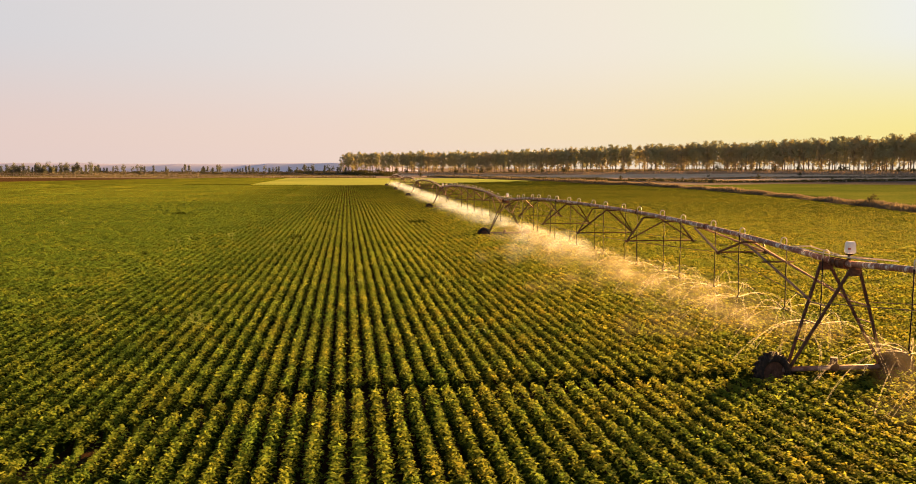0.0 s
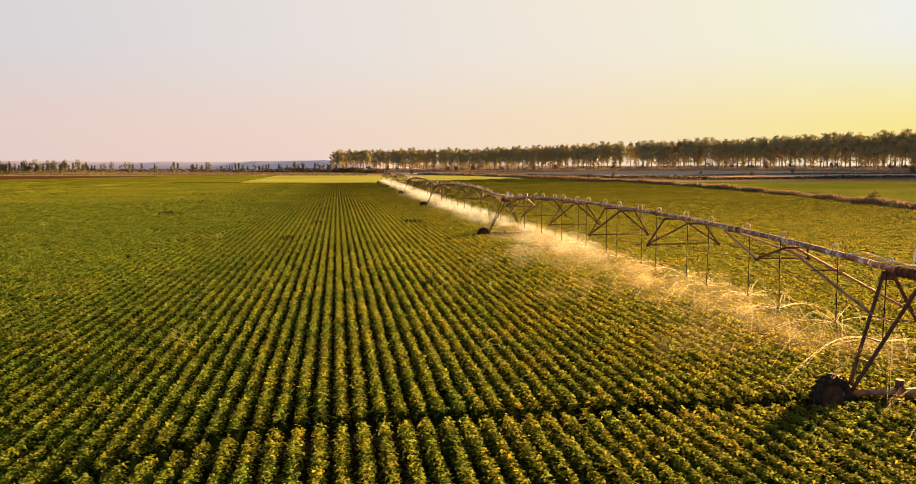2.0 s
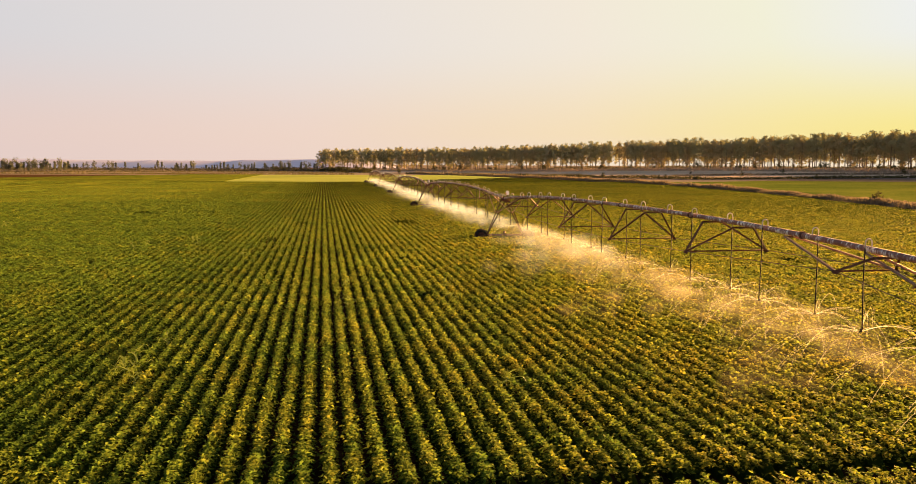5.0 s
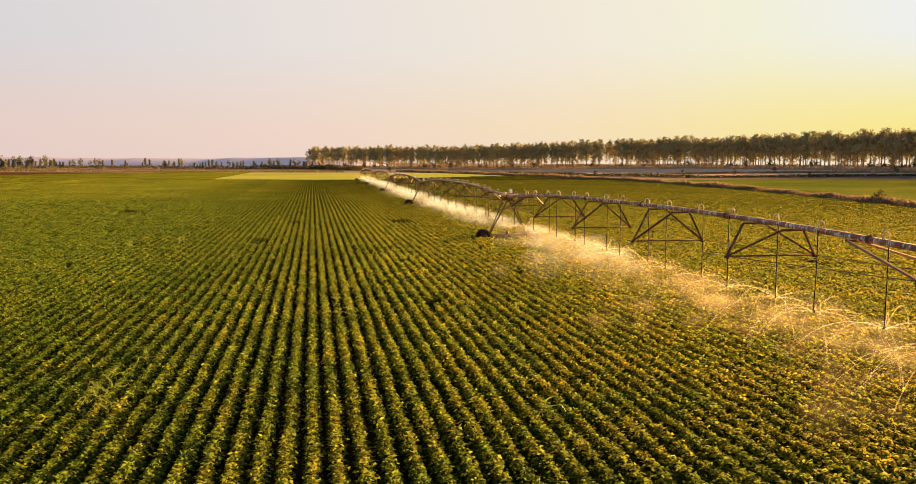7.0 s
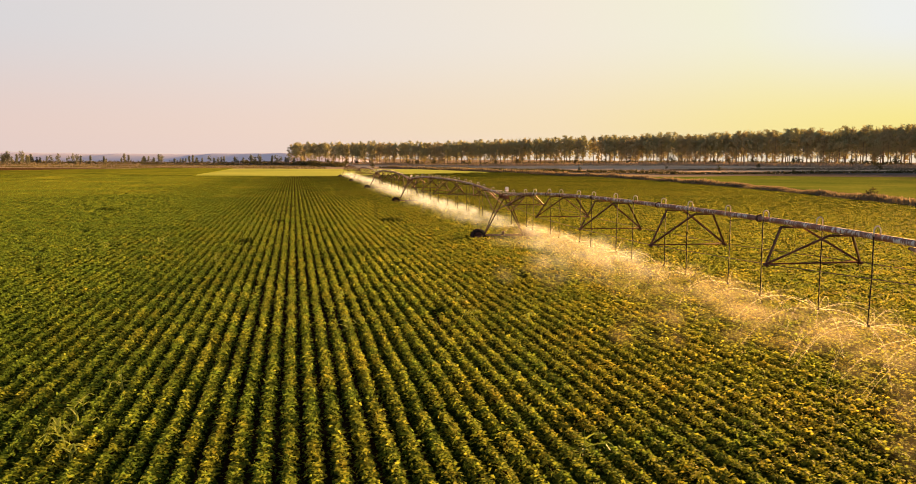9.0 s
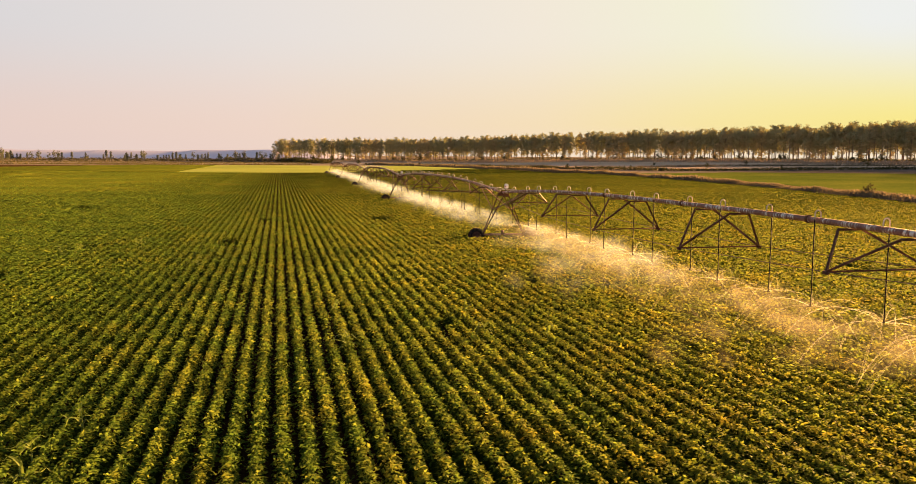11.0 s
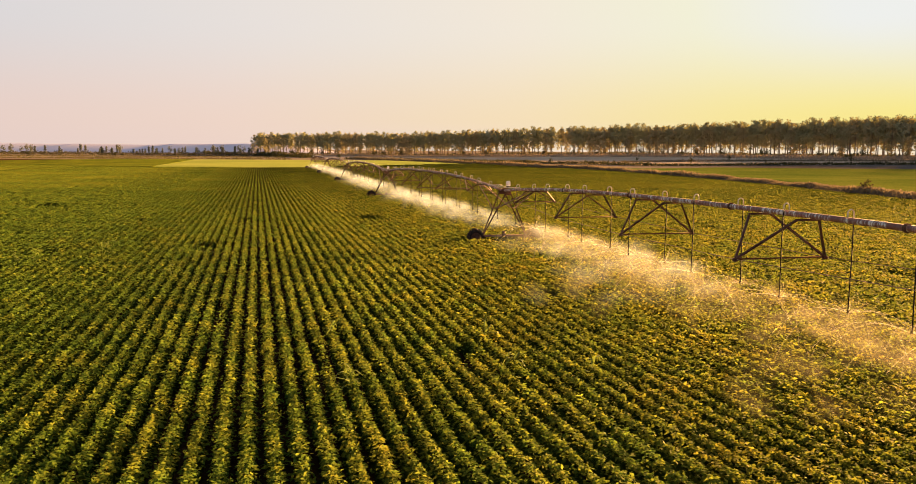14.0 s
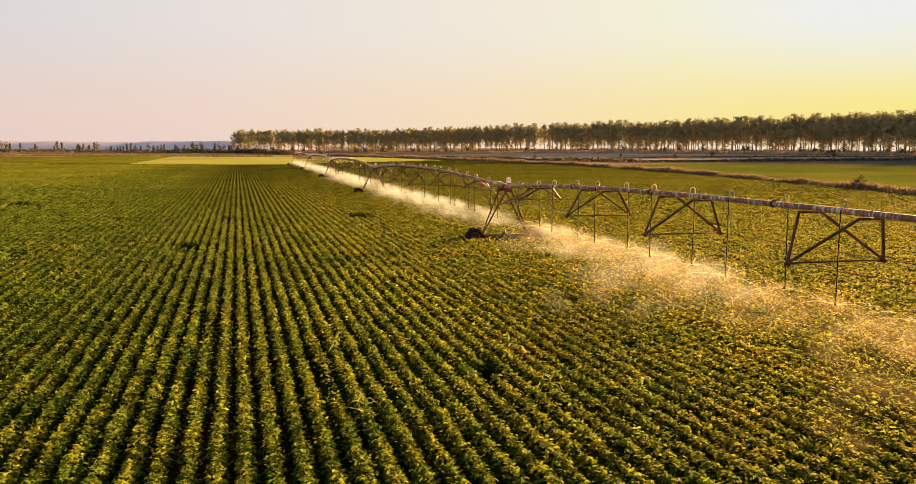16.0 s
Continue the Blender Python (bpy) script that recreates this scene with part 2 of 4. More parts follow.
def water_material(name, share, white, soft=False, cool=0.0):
    """Thin water lit through from behind; share: how much of the light it catches; soft: thinning out to the rim of
    each puff; cool: blue tint put against the orange sunlight, a warm one below zero.
    """
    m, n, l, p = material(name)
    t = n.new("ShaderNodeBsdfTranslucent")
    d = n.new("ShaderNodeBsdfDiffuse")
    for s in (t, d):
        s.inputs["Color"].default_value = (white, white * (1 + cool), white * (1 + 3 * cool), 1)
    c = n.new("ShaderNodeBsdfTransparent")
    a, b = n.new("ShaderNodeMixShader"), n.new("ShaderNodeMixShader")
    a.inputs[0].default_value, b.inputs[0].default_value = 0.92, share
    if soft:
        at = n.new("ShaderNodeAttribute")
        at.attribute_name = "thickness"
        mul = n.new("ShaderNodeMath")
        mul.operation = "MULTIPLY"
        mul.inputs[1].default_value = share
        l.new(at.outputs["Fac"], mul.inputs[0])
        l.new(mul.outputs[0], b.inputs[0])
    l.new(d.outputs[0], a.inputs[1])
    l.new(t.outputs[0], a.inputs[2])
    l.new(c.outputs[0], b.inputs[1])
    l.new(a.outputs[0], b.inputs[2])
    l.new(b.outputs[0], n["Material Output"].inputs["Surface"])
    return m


M_JET = water_material("water_jet", 0.34, 0.44)
# sunlight in the colour: warmed near by, cooled far off to whiten the mist
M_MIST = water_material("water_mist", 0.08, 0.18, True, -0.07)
M_MIST_COOL = water_material("blue_tinted_mist", 0.085, 0.19, True, 0.29)


# ---- mesh helpers ----
def part(name, bm, mat, parent=None, label=""):
    """Links a bmesh as one mesh object, under a thing or a part."""
    me = bpy.data.meshes.new(name)
    bm.to_mesh(me)
    bm.free()
    me.materials.append(mat)
    ob = new(name, me)
    ob.parent = parent
    return tagged(ob, label)


def sheet(name, verts, faces, mat, parent=None, smooth=False):
    """Links arrays of corners (n, 3) and faces (m, 3 or 4) as one mesh object."""
    verts, faces = np.asarray(verts, np.float32), np.asarray(faces, np.int32)
    me = bpy.data.meshes.new(name)
    k = faces.shape[1]
    me.vertices.add(len(verts))
    me.vertices.foreach_set("co", verts.ravel())
    me.loops.add(faces.size)
    me.loops.foreach_set("vertex_index", faces.ravel())
    me.polygons.add(len(faces))
    me.polygons.foreach_set("loop_start", np.arange(0, faces.size, k, dtype=np.int32))
    if smooth:
        me.polygons.foreach_set("use_smooth", np.ones(len(faces), dtype=bool))
    me.update(calc_edges=True)
    me.materials.append(mat)
    ob = new(name, me)
    ob.parent = parent
    return ob


def tube(bm, points, r, sides=8, caps=True):
    """A round tube along a line of points; r is one radius or one for each point."""
    points = [Vector(p) for p in points]
    rs = r if isinstance(r, (list, tuple)) else [r] * len(points)
    rings = []
    for i, p in enumerate(points):
        d = (points[min(i + 1, len(points) - 1)] - points[max(i - 1, 0)]).normalized()
        a = d.orthogonal().normalized() if i == 0 else (a - d * a.dot(d)).normalized()
        b = d.cross(a)
        rings.append([bm.verts.new(p + (a * math.cos(q) + b * math.sin(q)) * rs[i]) for q in [2 * math.pi * k / sides for k in range(sides)]])
    for u, v in zip(rings, rings[1:]):
        for k in range(sides):
            f = bm.faces.new((u[k], u[(k + 1) % sides], v[(k + 1) % sides], v[k]))
            f.smooth = sides > 5
    if caps:
        bm.faces.new(rings[0][::-1])
        bm.faces.new(rings[-1])
    return bm


def box(bm, cx, cy, cz, sx, sy, sz, bevel=0.0):
    m = Matrix.LocRotScale((cx, cy, cz), None, (sx, sy, sz))
    made = bmesh.ops.create_cube(bm, size=1, matrix=m)
    if bevel:
        edges = {e for v in made["verts"] for e in v.link_edges}
        bmesh.ops.bevel(bm, geom=list(edges), offset=bevel, segments=2, affect="EDGES")
    return bm


def smooth01(v):
    v = np.clip(v, 0, 1)
    return v * v * (3 - 2 * v)


def land(x, y):
    """Height of the ground: flat under the crop, rising softly towards the tree belt."""
    x, y = np.asarray(x, float), np.asarray(y, float)
    return 3.4 * smooth01((x - 125) / 190) * smooth01((y + 400) / 400)


def field_edge(y):
    """x of the crop's far edge beside the grass bank."""
    return 112 - (np.asarray(y, float) - 300) ** 2 / 1500


# ---- ground, far fields, hills ----
def grid_sheet(name, xs, ys, height, mat, **tags):
    gx, gy = np.meshgrid(xs, ys)
    v = np.stack([gx, gy, land(gx, gy) + height], -1).reshape(-1, 3)
    nx, ny = len(xs), len(ys)
    i = (np.arange(ny - 1)[:, None] * nx + np.arange(nx - 1)[None]).ravel()
    ob = sheet(name, v, np.stack([i, i + 1, i + nx + 1, i + nx], -1), mat, smooth=True)
    return tagged(ob, **tags)


def band_sheet(name, ys, left, right, height, mat, across=10, **tags):
    """A field between two lines x = left(y) and x = right(y), a little above the ground, with its own thickness."""
    ys = np.asarray(ys, float)
    s = np.linspace(0, 1, across)[None]
    gx = left(ys)[:, None] * (1 - s) + right(ys)[:, None] * s
    gy = np.repeat(ys[:, None], across, 1)
    rise = np.full_like(gx, height)
    rise[:, 0] = rise[:, -1] = 0.0
    rise[0] = rise[-1] = 0.0
    v = np.stack([gx, gy, land(gx, gy) + rise], -1).reshape(-1, 3)
    i = (np.arange(len(ys) - 1)[:, None] * across + np.arange(across - 1)[None]).ravel()
    ob = sheet(name, v, np.stack([i, i + 1, i + across + 1, i + across], -1), mat, smooth=True)
    return tagged(ob, **tags)


coarse = np.r_[-4600, -3000, -1800, -1000, -600, np.arange(-400, 1001, 20), 1300, 1800, 3000, 4600]
grid_sheet("ground", coarse, coarse, -0.02, M_DRYLAND, label="dry brown land with pale grass reaching the horizon", category="ground", kind="structure")


def flat(v):
    return lambda y: np.full_like(np.asarray(y, float), v)


band_sheet("field_soil", np.linspace(-60, 504, 58), flat(-330), lambda y: field_edge(y) + 1, 0.02, M_SOIL, 30,
           label="dark brown soil between the crop rows", category="soil", kind="structure")
ROW = 0.53          # distance between rows
ROW_X = 0.0         # a row's middle
CROP_END = 302.0


def nearness(x, y):
    """How far a spot of the plan lies from the strip along which the field is overlooked."""
    return np.hypot(np.asarray(x, float) * 0.9, np.maximum(15.0, np.asarray(y, float) - 13))


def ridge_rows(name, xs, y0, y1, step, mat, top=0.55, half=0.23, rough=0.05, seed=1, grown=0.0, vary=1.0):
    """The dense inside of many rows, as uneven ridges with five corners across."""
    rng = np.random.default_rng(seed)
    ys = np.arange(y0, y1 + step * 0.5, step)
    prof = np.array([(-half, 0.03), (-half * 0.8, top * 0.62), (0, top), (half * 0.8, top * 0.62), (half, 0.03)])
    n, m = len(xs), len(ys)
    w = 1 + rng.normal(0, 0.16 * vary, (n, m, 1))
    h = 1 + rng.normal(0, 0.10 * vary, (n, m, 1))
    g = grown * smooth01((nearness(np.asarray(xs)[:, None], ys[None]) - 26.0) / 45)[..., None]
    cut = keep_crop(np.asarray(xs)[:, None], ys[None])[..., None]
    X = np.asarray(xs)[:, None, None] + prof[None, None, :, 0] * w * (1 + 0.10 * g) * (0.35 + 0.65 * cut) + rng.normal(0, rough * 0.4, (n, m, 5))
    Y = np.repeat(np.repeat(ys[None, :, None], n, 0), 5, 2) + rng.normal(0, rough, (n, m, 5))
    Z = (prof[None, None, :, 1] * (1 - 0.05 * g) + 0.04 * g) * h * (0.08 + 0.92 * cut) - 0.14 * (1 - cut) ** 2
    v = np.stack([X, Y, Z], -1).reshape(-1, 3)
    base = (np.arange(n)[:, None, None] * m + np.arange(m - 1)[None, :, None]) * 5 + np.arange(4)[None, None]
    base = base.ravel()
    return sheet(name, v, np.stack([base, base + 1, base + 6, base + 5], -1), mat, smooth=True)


GAPS = [(-4.6, 66.4, 1.1, 2.4), (-2.45, 85.6, 0.9, 2.6), (8.7, 86.3, 1.4, 3.0), (-23.3, 107, 1.6, 3.5), (4.77, 35.7, 0.35, 0.8), (11.3, 45, 0.5, 1.0),
        (8.7, 31.5, 0.4, 0.6), (0.35, 36, 0.28, 4.0), (-2.85, 43, 0.30, 5.0), (-6.3, 7.6, 1.0, 0.8), (9.9, 37.8, 0.35, 0.6)]      # bare patches: x, y, half sizes


# thin spots where single plants failed
spot = random.Random(17)
THIN = [(spot.uniform(-95, -7), spot.uniform(48, 230), spot.uniform(0.25, 0.6), spot.uniform(0.5, 1.8)) for _ in range(36)]
THIN += [(spot.uniform(22, 85), spot.uniform(30, 190), spot.uniform(0.3, 0.8), spot.uniform(0.8, 3.0)) for _ in range(30)]


def track_y(x):
    return 12.15 - 0.0085 * np.maximum(0, 2 - np.asarray(x, float)) ** 2.9


def keep_crop(x, y):
    """1 where the crop stands, 0 in wheel tracks and bare patches."""
    x, y = np.broadcast_arrays(np.asarray(x, float), np.asarray(y, float))
    k = np.ones(x.shape)
    d = np.abs(y - track_y(x))
    k = np.minimum(k, np.where((x < 15) & (x > -16), smooth01((d - 0.27) / 0.25), 1))
    d2 = np.abs(y - track_y(x) - 56)
    k = np.minimum(k, np.where((x < 15) & (x > 9), smooth01((d2 - 0.10) / 0.25), 1))
    # trodden strips where the wheels of the machine roll
    for j in range(3):
        d = np.abs(y - (11.9 + 55.6 * j))
        k = np.minimum(k, np.where((x > 12.6) & (x < 19.6), smooth01((d - (0.75 if j else 0.2)) / 0.35), 1))
    # the far corner of the field is cut off slantwise
    k = np.minimum(k, np.where(y > 330, smooth01((x + 150 - (y - 350) * 0.47) / 4), 1))
    for gx, gy, rx, ry in GAPS + THIN:
        k = np.minimum(k, smooth01(np.hypot((x - gx) / rx, (y - gy) / ry) * 1.6 - 0.7))
    return k


def leaves_mesh(rng, px, py, pz, size, tilt=0.55, rise=0.0, slim=0.33, single=False, yaw=None, pit=None, out=None):
    """Folded leaf blades (two triangles along the midrib) at the given places, with tips turned outwards and down."""
    n = len(px)
    if yaw is None:
        yaw = rng.uniform(0, 2 * math.pi, n)
        pit = rng.normal(rise, 0.6, n) * tilt if rise == 0 else rng.normal(rise, tilt * 0.6, n)
    rol = rng.normal(0.0, 0.7, n) * tilt
    d = np.stack([np.cos(yaw) * np.cos(pit), np.sin(yaw) * np.cos(pit), np.sin(pit)], -1)
    s = np.stack([-np.sin(yaw), np.cos(yaw), np.zeros(n)], -1)
    if out is not None:
        # blades lie across the given outward direction
        s = np.cross(out, rng.normal(0, 1, (n, 3)))
        s /= np.linalg.norm(s, axis=1)[:, None]
        d = np.cross(s, out)
    u = np.cross(d, s)
    s, u = s * np.cos(rol)[:, None] + u * np.sin(rol)[:, None], u * np.cos(rol)[:, None] - s * np.sin(rol)[:, None]
    c = np.stack([px, py, pz], -1)
    L, W = size[:, None], size[:, None] * slim
    if single:
        v = np.stack([c - d * L * 0.45, c + d * L * 0.3 + s * W * 1.25, c + d * L * 0.3 - s * W * 1.25], 1)
        return v.reshape(-1, 3), np.arange(3 * n).reshape(-1, 3)
    b = c - d * L * 0.08
    v = np.stack([c - d * L * 0.45, b + s * W + u * W * 0.25, c + d * L * 0.55, b - s * W + u * W * 0.25], 1)
    i = np.arange(n)[:, None] * 4
    f = np.concatenate([i + [[0, 1, 2]], i + [[0, 2, 3]]], 1).reshape(-1, 3)
    return v.reshape(-1, 3), f


def row_leaves(rng, x, y0, y1, per_m=205.0):
    """Leaves along one row: small folded ones near by, fewer and plainer ones further off, all on an uneven dome."""
    parts_v, parts_f, n_v = [], [], 0
    cuts = np.unique(np.clip([y0, 30, 55, 85, 120, 170, 230, y1], y0, y1))
    ph = rng.uniform(0, 6.28, 6)
    for a0, a1 in zip(cuts, cuts[1:]):
        top_rate = min(1.0, (17.0 / float(nearness(x, a0))) ** 1.26)
        n0 = int((a1 - a0) * per_m * top_rate)
        y = rng.uniform(a0, a1, n0)
        e = nearness(x, y)
        rate = np.minimum(1, (17.0 / e) ** 1.26) * np.minimum(1, 75.0 / e) ** 1.5
        stay = rng.random(n0) * top_rate < rate
        y, e = y[stay], e[stay]
        n = len(y)
        # plants swell and shrink along the row
        swell = 0.5 * np.sin(y * 6.28 / 0.62 + ph[0]) + 0.5 * np.sin(y * 6.28 / 0.41 + ph[1]) + 0.6 * np.sin(y * 6.28 / 2.7 + ph[2]) + 0.4 * np.sin(y * 6.28 / 7.3 + ph[4])
        far = smooth01((e - 30) / 50)
        a = np.clip(rng.normal(0, 0.72, n), -1.75, 1.75)
        side = np.abs(np.sin(a))
        r = 1 - 0.22 * rng.random(n) ** 2
        px = x + np.sin(a) * (0.188 + 0.018 * far) * (1 + 0.14 * swell) * r + 0.012 * np.sin(y * 0.9 + ph[3]) + rng.normal(0, 0.022, n) * (1 + 0.8 * side)
        pz = 0.24 + np.cos(a) * 0.40 * (1 + 0.13 * swell) * r + rng.normal(0, 0.035, n)
        size = np.minimum(0.22, 0.112 * np.maximum(1, e / 17.0) ** 0.22) * rng.uniform(0.6, 1.3, n)
        yaw = np.where(a > 0, 0.0, math.pi) + rng.normal(0, 1.9 - 1.0 * side, n)
        pit = 0.10 - 0.42 * side + rng.normal(0, 1, n) * (0.28 - 0.04 * far)
        ok = rng.random(n) < keep_crop(x, y)
        v, f = leaves_mesh(rng, px[ok], y[ok], pz[ok], size[ok], (0.55 - 0.15 * far)[ok], slim=0.29, single=float(nearness(x, (a0 + a1) / 2)) > 33, yaw=yaw[ok], pit=pit[ok])
        parts_v.append(v)
        parts_f.append(f + n_v)
        n_v += len(v)
    return np.concatenate(parts_v), np.concatenate(parts_f)


# ---- irrigation machine ----
SPAN, FIRST = 55.6, 12.3
TOWER_X = [16.0, 15.95, 15.85, 15.95, 16.6, 17.0, 17.0]
TOWER_Y = [FIRST + SPAN * (k - 1) for k in range(7)]
TOWER_TOP = [4.10, 4.07, 3.87, 3.77, 3.78, 3.80, 3.82]      # pipe height at each tower
HALF_BASE = 2.15


def span_place(k):
    """The pose of the span that begins at tower k: turned and tilted towards the next tower."""
    dx, dz = TOWER_X[k + 1] - TOWER_X[k], TOWER_TOP[k + 1] - TOWER_TOP[k]
    return pose(TOWER_X[k], TOWER_Y[k], TOWER_TOP[k], math.degrees(math.atan2(dz, SPAN)), 0, -math.degrees(math.atan2(dx, SPAN)))


def pipe_z(s):
    """Height of the arched pipe over the line between its two towers, s metres along the span."""
    q = s / SPAN
    return 0.74 * (1 - abs(2 * q - 1) ** 2.6)


bm = bmesh.new()
box(bm, 0, 0, 0, 0.07, 0.19, 0.045)
lug_mesh = bpy.data.meshes.new("lug")
bm.to_mesh(lug_mesh)
bm.free()
lug_mesh.materials.append(M_RUBBER)


def wheel(parent, x):
    """A lugged tractor tyre on a steel rim; the axle runs along y."""
    R, W = 0.62, 0.30
    bm = bmesh.new()
    prof = [(0.36, 0.10), (0.42, 0.15), (0.52, 0.155), (0.575, 0.125), (0.59, 0.0), (0.575, -0.125), (0.52, -0.155), (0.42, -0.15), (0.36, -0.10)]
    seg = 32
    rings = []
    for k in range(seg):
        a = 2 * math.pi * k / seg
        rings.append([bm.verts.new((r * math.cos(a), w, r * math.sin(a))) for r, w in prof])
    for k in range(seg):
        u, v = rings[k], rings[(k + 1) % seg]
        for j in range(len(prof) - 1):
            bm.faces.new((u[j], u[j + 1], v[j + 1], v[j])).smooth = True
    tyre = part("tyre", bm, M_RUBBER, parent, "muddy black tractor tyre with deep lugs")
    tyre.matrix_basis = pose(x, 0, R - 0.02)
    for k in range(18):
        a = 2 * math.pi * k / 18
        for side in (-1, 1):
            b = a + (0.5 * 2 * math.pi / 18 if side > 0 else 0)
            lug = new("lug", lug_mesh)
            lug.parent = tyre
            lug.matrix_basis = Matrix.Rotation(-b, 4, "Y") @ Matrix.Translation((0.60, side * 0.075, 0)) @ Matrix.Rotation(side * 0.75, 4, "X")
    bm = bmesh.new()
    bmesh.ops.create_cone(bm, cap_ends=True, segments=24, radius1=0.36, radius2=0.36, depth=0.10, matrix=Matrix.Rotation(math.pi / 2, 4, "X"))
    bmesh.ops.create_cone(bm, cap_ends=True, segments=12, radius1=0.11, radius2=0.09, depth=0.26, matrix=Matrix.Rotation(math.pi / 2, 4, "X"))
    part("rim", bm, M_RUST, tyre, "rust-brown steel wheel rim")


def tower_box(parent, z):
    bm = bmesh.new()
    box(bm, 0.12, -0.3, z + 0.50, 0.29, 0.28, 0.36, 0.035)
    for v in bm.verts:          # the housing narrows towards its lid
        q = 1 - 0.16 * (v.co.z - z - 0.32) / 0.36
        v.co.x, v.co.y = 0.14 + (v.co.x - 0.12) * q, -0.3 + (v.co.y + 0.3) * q
    lid = part("control_box", bm, M_WHITE, parent, "white plastic control box")
    bm = bmesh.new()
    box(bm, 0.02, -0.432, z + 0.47, 0.10, 0.006, 0.045)
    part("print_bar", bm, M_RED, lid, "faded red print bar")
    bm = bmesh.new()
    tube(bm, [(0.12, -0.3, z + 0.1), (0.12, -0.3, z + 0.33)], 0.05, 10)
    box(bm, 0.12, -0.3, z + 0.30, 0.16, 0.16, 0.05, 0.01)
    part("box_stand", bm, M_HOSE, parent)


def build_tower():
    root = tagged(new("drive_tower"), "rusty steel drive tower on two muddy tractor wheels", "drive tower", "towers of the irrigation machine")
    top = 3.9
    for sx in (-1, 1):
        wheel(root, sx * HALF_BASE)
        for sy in (-1, 1):
            bm = bmesh.new()
            a, b = Vector((sx * (HALF_BASE - 0.52), sy * 0.07, 0.74)), Vector((sx * 0.16, sy * 0.80, top - 0.12))
            tube(bm, [a, b], 0.053, 4)
            part("leg", bm, M_RUST, root)
        bm = bmesh.new()
        tube(bm, [(sx * (HALF_BASE - 0.62), 0.10, 0.66), (sx * (HALF_BASE - 0.1), 0.10, 0.66)], 0.10, 8)
        box(bm, sx * HALF_BASE, 0.2, 0.60, 0.24, 0.22, 0.26, 0.03)
        part("wheel_gearbox", bm, M_RUST, root)
        for q in (0.28, 0.46, 0.64):
            bm = bmesh.new()
            zz = 0.74 + (top - 0.86) * q
            xx = sx * ((HALF_BASE - 0.52) * (1 - q) + 0.16 * q)
            yy = 0.07 * (1 - q) + 0.8 * q
            tube(bm, [(xx, -yy, zz), (xx, yy, zz)], 0.022, 5)
            part("leg_brace", bm, M_BEAM, root)
    bm = bmesh.new()
    tube(bm, [(-HALF_BASE + 0.3, 0, 0.70), (HALF_BASE - 0.3, 0, 0.70)], 0.075, 10)
    part("base_beam", bm, M_BEAM, root, "brown steel base beam between the wheels")
    bm = bmesh.new()
    tube(bm, [(-0.05, 0, 0.72), (-0.05, 0, 1.02)], 0.115, 12)
    box(bm, -0.05, 0, 0.73, 0.30, 0.22, 0.2, 0.03)
    part("motor", bm, M_RUST, root, "rusty upright drive motor on the beam")
    bm = bmesh.new()
    tube(bm, [(-HALF_BASE + 0.5, 0.11, 0.68), (HALF_BASE - 0.5, 0.11, 0.68)], 0.028, 6)
    part("drive_shaft", bm, M_BEAM, root)
    for sy in (-1, 1):
        bm = bmesh.new()
        box(bm, 0, sy * 0.80, top - 0.16, 0.42, 0.05, 0.26, 0.01)
        part("saddle_plate", bm, M_RUST, root)
    bm = bmesh.new()
    tube(bm, [(0, -0.36, top), (0, 0.36, top)], 0.115, 14)
    for y in (-0.36, -0.12, 0.12, 0.36):
        tube(bm, [(0, y - 0.025, top), (0, y + 0.025, top)], 0.155, 14)
    part("pipe_joint", bm, M_RUST, root, "rusty flexible pipe joint with flanges")
    tower_box(root, top)
    for sx in (-1, 1):
        for sy in (-1, 1):
            bm = bmesh.new()
            tube(bm, [(sx * 0.08, 0, top + 0.22), (sx * 0.35, sy * 2.3, top + 0.30)], 0.02, 6)
            part("guide_rod", bm, M_ZINC, root)
    bm = bmesh.new()
    tube(bm, [(-0.42, 2.3, top + 0.30), (0.42, 2.3, top + 0.30)], 0.02, 6)
    part("guide_bar", bm, M_ZINC, root)
    return root


STATIONS = [6.5, 15.0, 23.7, 32.5, 40.5, 48.65]
NODE_DROP = [0.66, 1.20, 1.55, 1.58, 1.38, 0.78]
DROPS = [0.55 + 2.85 * k for k in range(19)]


